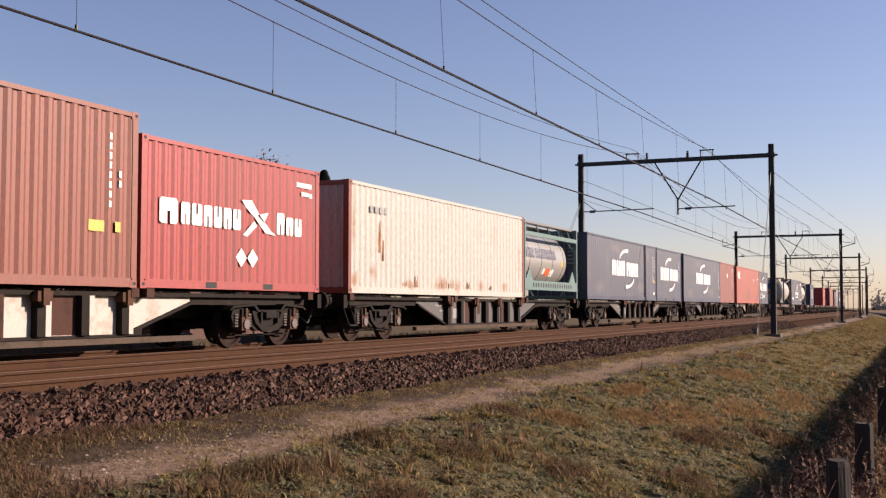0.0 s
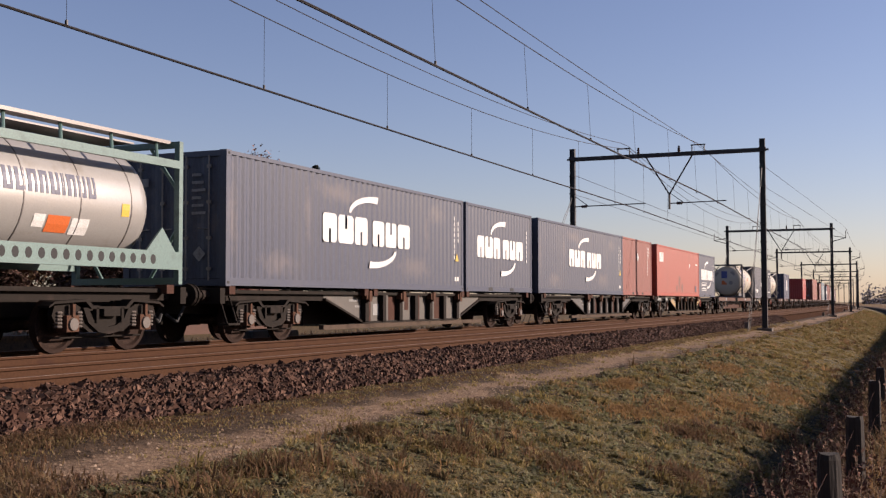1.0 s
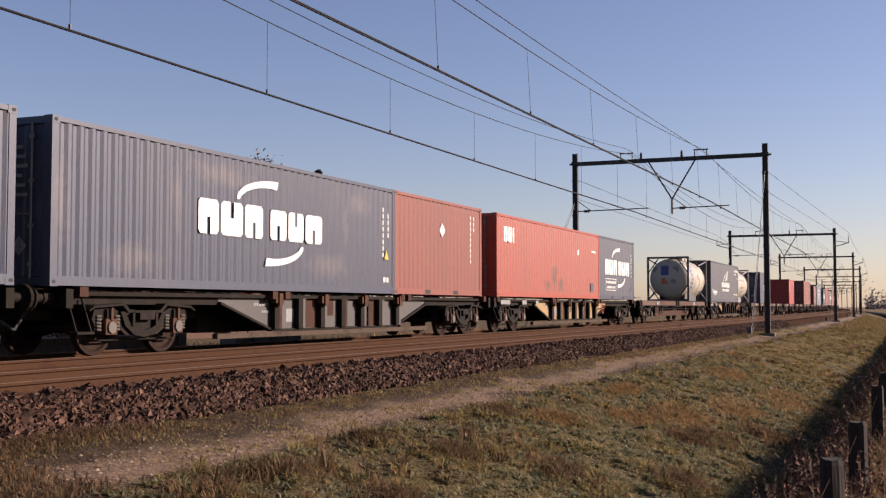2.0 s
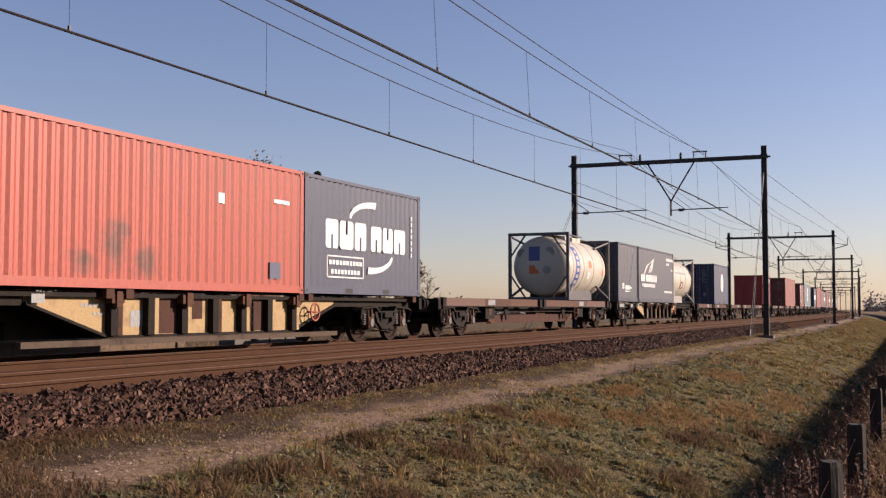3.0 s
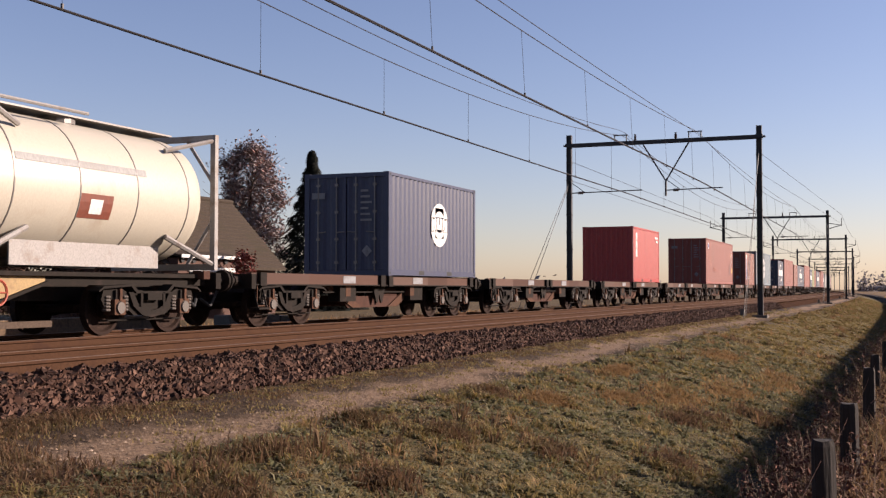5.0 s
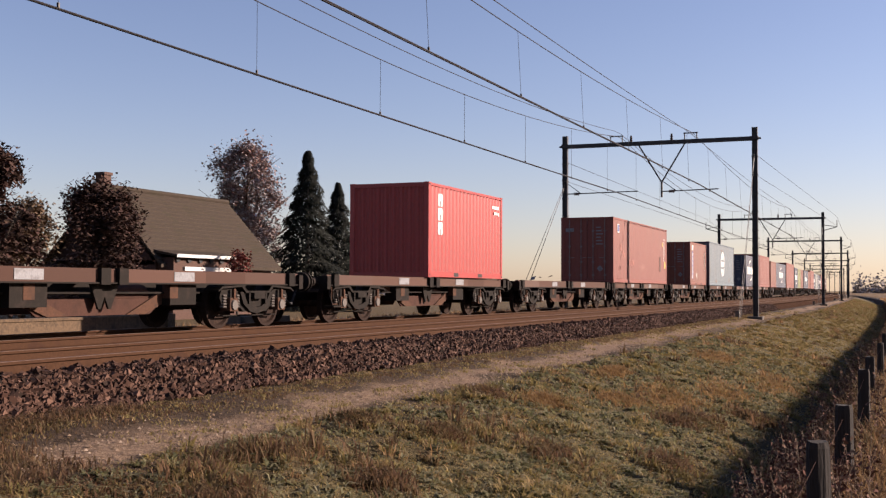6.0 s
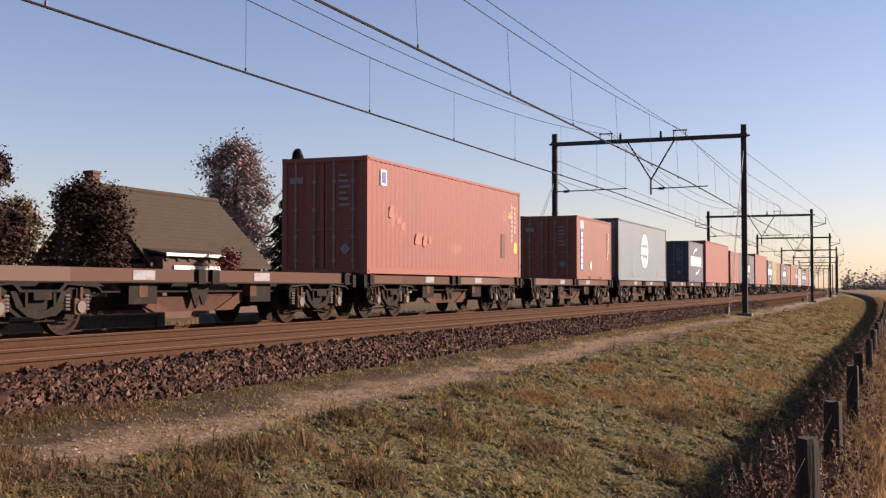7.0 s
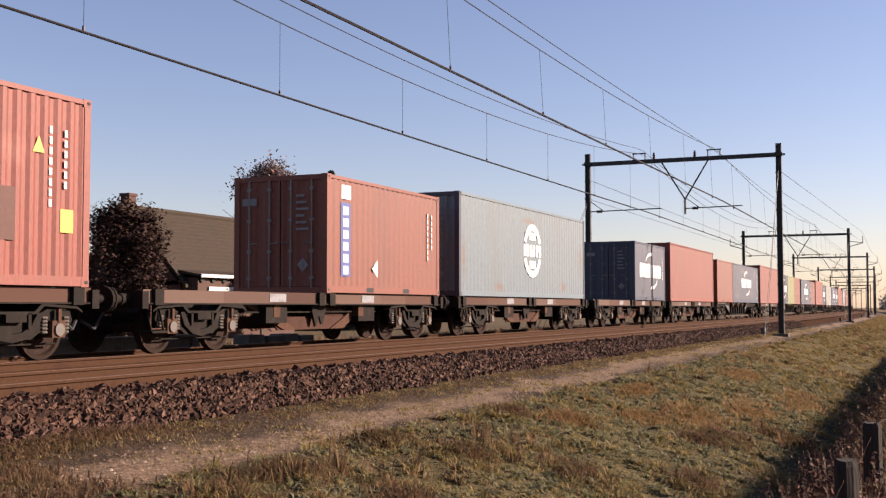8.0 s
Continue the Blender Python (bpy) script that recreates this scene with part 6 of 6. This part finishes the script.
def build_grass():
    def tufts(each, x0, x1, far, big=1.0):
        """Blades that stand in tufts and fall outwards from their middle; tufts gather where the ground drifts high."""
        def place(rs, n):
            m = n // each
            ty, tx = 4.2 + far * rs.rand(m * 3) ** 2.8, x0 + (x1 - x0) * rs.rand(m * 3)
            keep = np.argsort(-(drift(tx, ty, 1.7, 11) + 0.6 * drift(tx, ty, 3.3, 12) + 1.3 * rs.rand(m * 3)))[:m]
            tx, ty = tx[keep], ty[keep]
            k = rs.randint(0, m, n)
            sp = (0.03 + 0.075 * rs.rand(m)[k]) * big
            dx, dy = rs.normal(0, 1, n) * sp, rs.normal(0, 1, n) * sp
            tall = (0.45 + 1.25 * rs.rand(m)[k] ** 2) * np.exp(-(dx * dx + dy * dy) / (4 * sp * sp))
            return np.clip(tx[k] + dx, -7.1, -1.4), ty[k] + dy, np.arctan2(dy, dx), tall
        return place

    def carpet(rs, n):
        return -5.9 + 4.4 * rs.rand(n) + rs.normal(0, 0.08, n), 4.2 + 220 * rs.rand(n) ** 2.9

    blades("short_grass", "short green turf on the embankment slope", "grass", BLADE, 140000, carpet, lambda x, y, rs: 0.025 + 0.045 * rs.rand(len(x)), 1.3, 0.008, 21)
    blades("grass", "patchy green and yellowing tufts of embankment grass", "grass", BLADE, 230000, tufts(42, -5.95, -1.5, 190),
           lambda x, y, rs: 0.05 + 0.10 * rs.rand(len(x)), 1.5, 0.009, 1)
    blades("dry_grass", "tufts of dry straw-coloured grass on the slope", "dry grass", STRAW, 60000, tufts(30, -6.0, -1.5, 190),
           lambda x, y, rs: (0.05 + 0.15 * rs.rand(len(x))) * np.clip(1.6 * drift(x, y, 0.6, 31) + 0.45, 0.1, 1.3), 1.0, 0.006, 2)
    blades("slope_weeds", "low brown withered weeds scattered on the slope", "weeds", HERB, 30000, tufts(26, -6.1, -1.5, 100),
           lambda x, y, rs: (0.05 + 0.13 * rs.rand(len(x))) * np.clip(2.0 * drift(x, y, 0.8, 41) + 0.5, 0.15, 1.5), 1.0, 0.009, 12)

    def spots(rs, n):
        mid = np.array([(-3.9, 19.6, 0.5, 1.1), (-4.3, 17.8, 0.3, 0.6), (-3.4, 22.5, 0.35, 1.0), (-4.9, 15.6, 0.25, 0.4), (-3.0, 27.0, 0.4, 1.6), (-5.2, 20.8, 0.2, 0.7), (-4.6, 29.0, 0.4, 1.2)])
        k = rs.randint(0, len(mid), n)
        return mid[k, 0] + rs.normal(0, 0.6, n) * mid[k, 2], mid[k, 1] + rs.normal(0, 0.6, n) * mid[k, 3]

    blades("orange_grass", "patches of orange-brown dying grass on the slope", "dry grass", RUSTGRASS, 14000, spots, lambda x, y, rs: 0.05 + 0.12 * rs.rand(len(x)) ** 1.5, 1.0, 0.007, 23)

    def herbs(rs, n):
        mid = np.array([(-3.15, 18.2, 0.3), (-3.3, 17.2, 0.22), (-5.6, 11.0, 0.2), (-4.8, 11.6, 0.18), (-3.9, 12.6, 0.22), (-2.8, 14.2, 0.25), (-4.4, 9.2, 0.18), (-2.6, 20.5, 0.3), (-5.5, 14.8, 0.2), (-4.9, 7.4, 0.2), (-3.4, 9.0, 0.2)])
        k = rs.randint(0, len(mid), n)
        return mid[k, 0] + rs.normal(0, 0.7, n) * mid[k, 2], mid[k, 1] + rs.normal(0, 0.9, n) * mid[k, 2]

    blades("grey_weeds", "grey-purple withered weed patches among the grass", "weeds", HERB, 9000, herbs, lambda x, y, rs: 0.06 + 0.14 * rs.rand(len(x)), 0.8, 0.008, 24)

    def corner(rs, n):
        y = 6.0 + 4.2 * rs.rand(n) ** 1.2
        return -7.85 + rs.normal(0, 0.25, n) - 0.12 * (y - 8), y

    def on_path(rs, n):
        m = n // 22
        ty = 8.5 + 70 * rs.rand(m) ** 1.5
        tx, k = -6.55 - np.clip((ty - 13) * 0.03, 0, 0.45) + rs.normal(0, 0.42, m), rs.randint(0, m, n)
        return tx[k] + rs.normal(0, 0.07, n), ty[k] + rs.normal(0, 0.1, n)

    def foot(rs, n):
        return -7.6 + 2.6 * rs.rand(n), 4.6 + 2.6 * rs.rand(n) - 0.15 * rs.normal(0, 1, n)

    blades("near_weeds", "dense withered purple-brown weeds where the path begins", "weeds", HERB, 16000, foot, lambda x, y, rs: 0.03 + 0.11 * rs.rand(len(x)) ** 2, 1.2, 0.007, 27)
    blades("path_tufts", "sparse low tufts growing into the sandy path", "grass", BLADE, 8000, on_path, lambda x, y, rs: 0.02 + 0.06 * rs.rand(len(x)), 1.1, 0.007, 26)
    blades("path_weeds", "dense purple-brown withered weeds at the path's edge", "weeds", HERB, 12000, corner, lambda x, y, rs: 0.03 + 0.12 * rs.rand(len(x)) ** 2, 1.2, 0.007, 25)

    def verge(rs, n):
        m = n // 12
        ty, tx, k = 4 + 60 * rs.rand(m) ** 1.8, -7.95 + 0.75 * rs.rand(m), rs.randint(0, m, n)
        return tx[k] + rs.normal(0, 0.06, n), ty[k] + rs.normal(0, 0.08, n)

    blades("verge_grass", "thin brown and green weeds between ballast and path", "weeds", BLADE, 15000, verge, lambda x, y, rs: 0.02 + 0.05 * rs.rand(len(x)), 1.0, 0.006, 3)
    blades("verge_weeds", "brown withered weeds beside the path", "weeds", HERB, 26000, verge, lambda x, y, rs: 0.02 + 0.05 * rs.rand(len(x)), 1.0, 0.007, 4)

    def bank(rs, n):
        return -1.5 + 1.3 * rs.rand(n) ** 0.8, 3.5 + 190 * rs.rand(n) ** 2.2

    blades("ditch_weeds", "dark brown withered weeds along the ditch and fence", "weeds", HERB, 80000, bank, lambda x, y, rs: (0.10 + 0.42 * rs.rand(len(x)) ** 1.5) * np.clip((x + 1.9) / 1.0, 0.3, 1), 0.55, 0.008, 5)

    def field(rs, n):
        return -0.55 + 9 * rs.rand(n) ** 1.6, 3.5 + 260 * rs.rand(n) ** 2.2

    blades("field_grass", "tall dry russet grass in the field behind the fence", "dry grass", STRAW, 80000, field, lambda x, y, rs: 0.2 + 0.3 * rs.rand(len(x)), 0.6, 0.006, 6)

    def beyond(rs, n):
        return -25 + 7.5 * rs.rand(n), 5 + 110 * rs.rand(n)

    blades("far_side_grass", "dry tan grass on the bank beyond the tracks", "dry grass", STRAW, 15000, beyond, lambda x, y, rs: 0.15 + 0.35 * rs.rand(len(x)), 0.6, 0.012, 16)

    def leafy(rs, n):
        m = n // 7
        ty, tx, k = 4.2 + 30 * rs.rand(m) ** 1.6, -5.9 + 3.6 * rs.rand(m), rs.randint(0, m, n)
        return tx[k] + rs.normal(0, 0.03, n), ty[k] + rs.normal(0, 0.03, n)

    blades("broad_leaves", "broad pale green leaves of low plants in the grass", "plants", LEAF, 26000, leafy, lambda x, y, rs: 0.05 + 0.07 * rs.rand(len(x)), 1.6, 0.016, 17)

    k = [(-5.45, 8.55, 0.4), (-5.3, 8.9, 0.33), (-5.6, 8.35, 0.25), (-4.0, 6.6, 0.2), (-6.9, 7.2, 0.25), (-7.2, 6.6, 0.3), (-3.2, 12.0, 0.2)]
    for x, y, h in k:
        w = blades("weed_clump", "withered purple-brown weed clump", "weed", HERB, 170, lambda r, n, x=x, y=y: (x + r.normal(0, 0.12, n), y + r.normal(0, 0.14, n)),
                   lambda a, b, r, h=h: 0.75 * h * (0.3 + 0.7 * r.rand(len(a))), 0.9, 0.005, int(abs(x * 100)))


build_ground()
build_track()
build_catenary()
build_train()
build_house()
build_garden()
build_far_side()
build_fence()
build_stalks()
build_docks()
scatter_pebbles()
scatter_stones()
build_grass()


def motions():
    rows = [(t, s) for t, w, p, r, s in TIMES] + [(1.5, -36.35), (2.0, -48.35), (5.0, -121.3), (5.5, -133.3)]
    rows.sort()
    for ob, y, z in TRAIN:
        walk(ob, [(t, pose(FAR + bend(y + s), y + s, z, 0, 0, heading(y + s))) for t, s in rows])


motions()
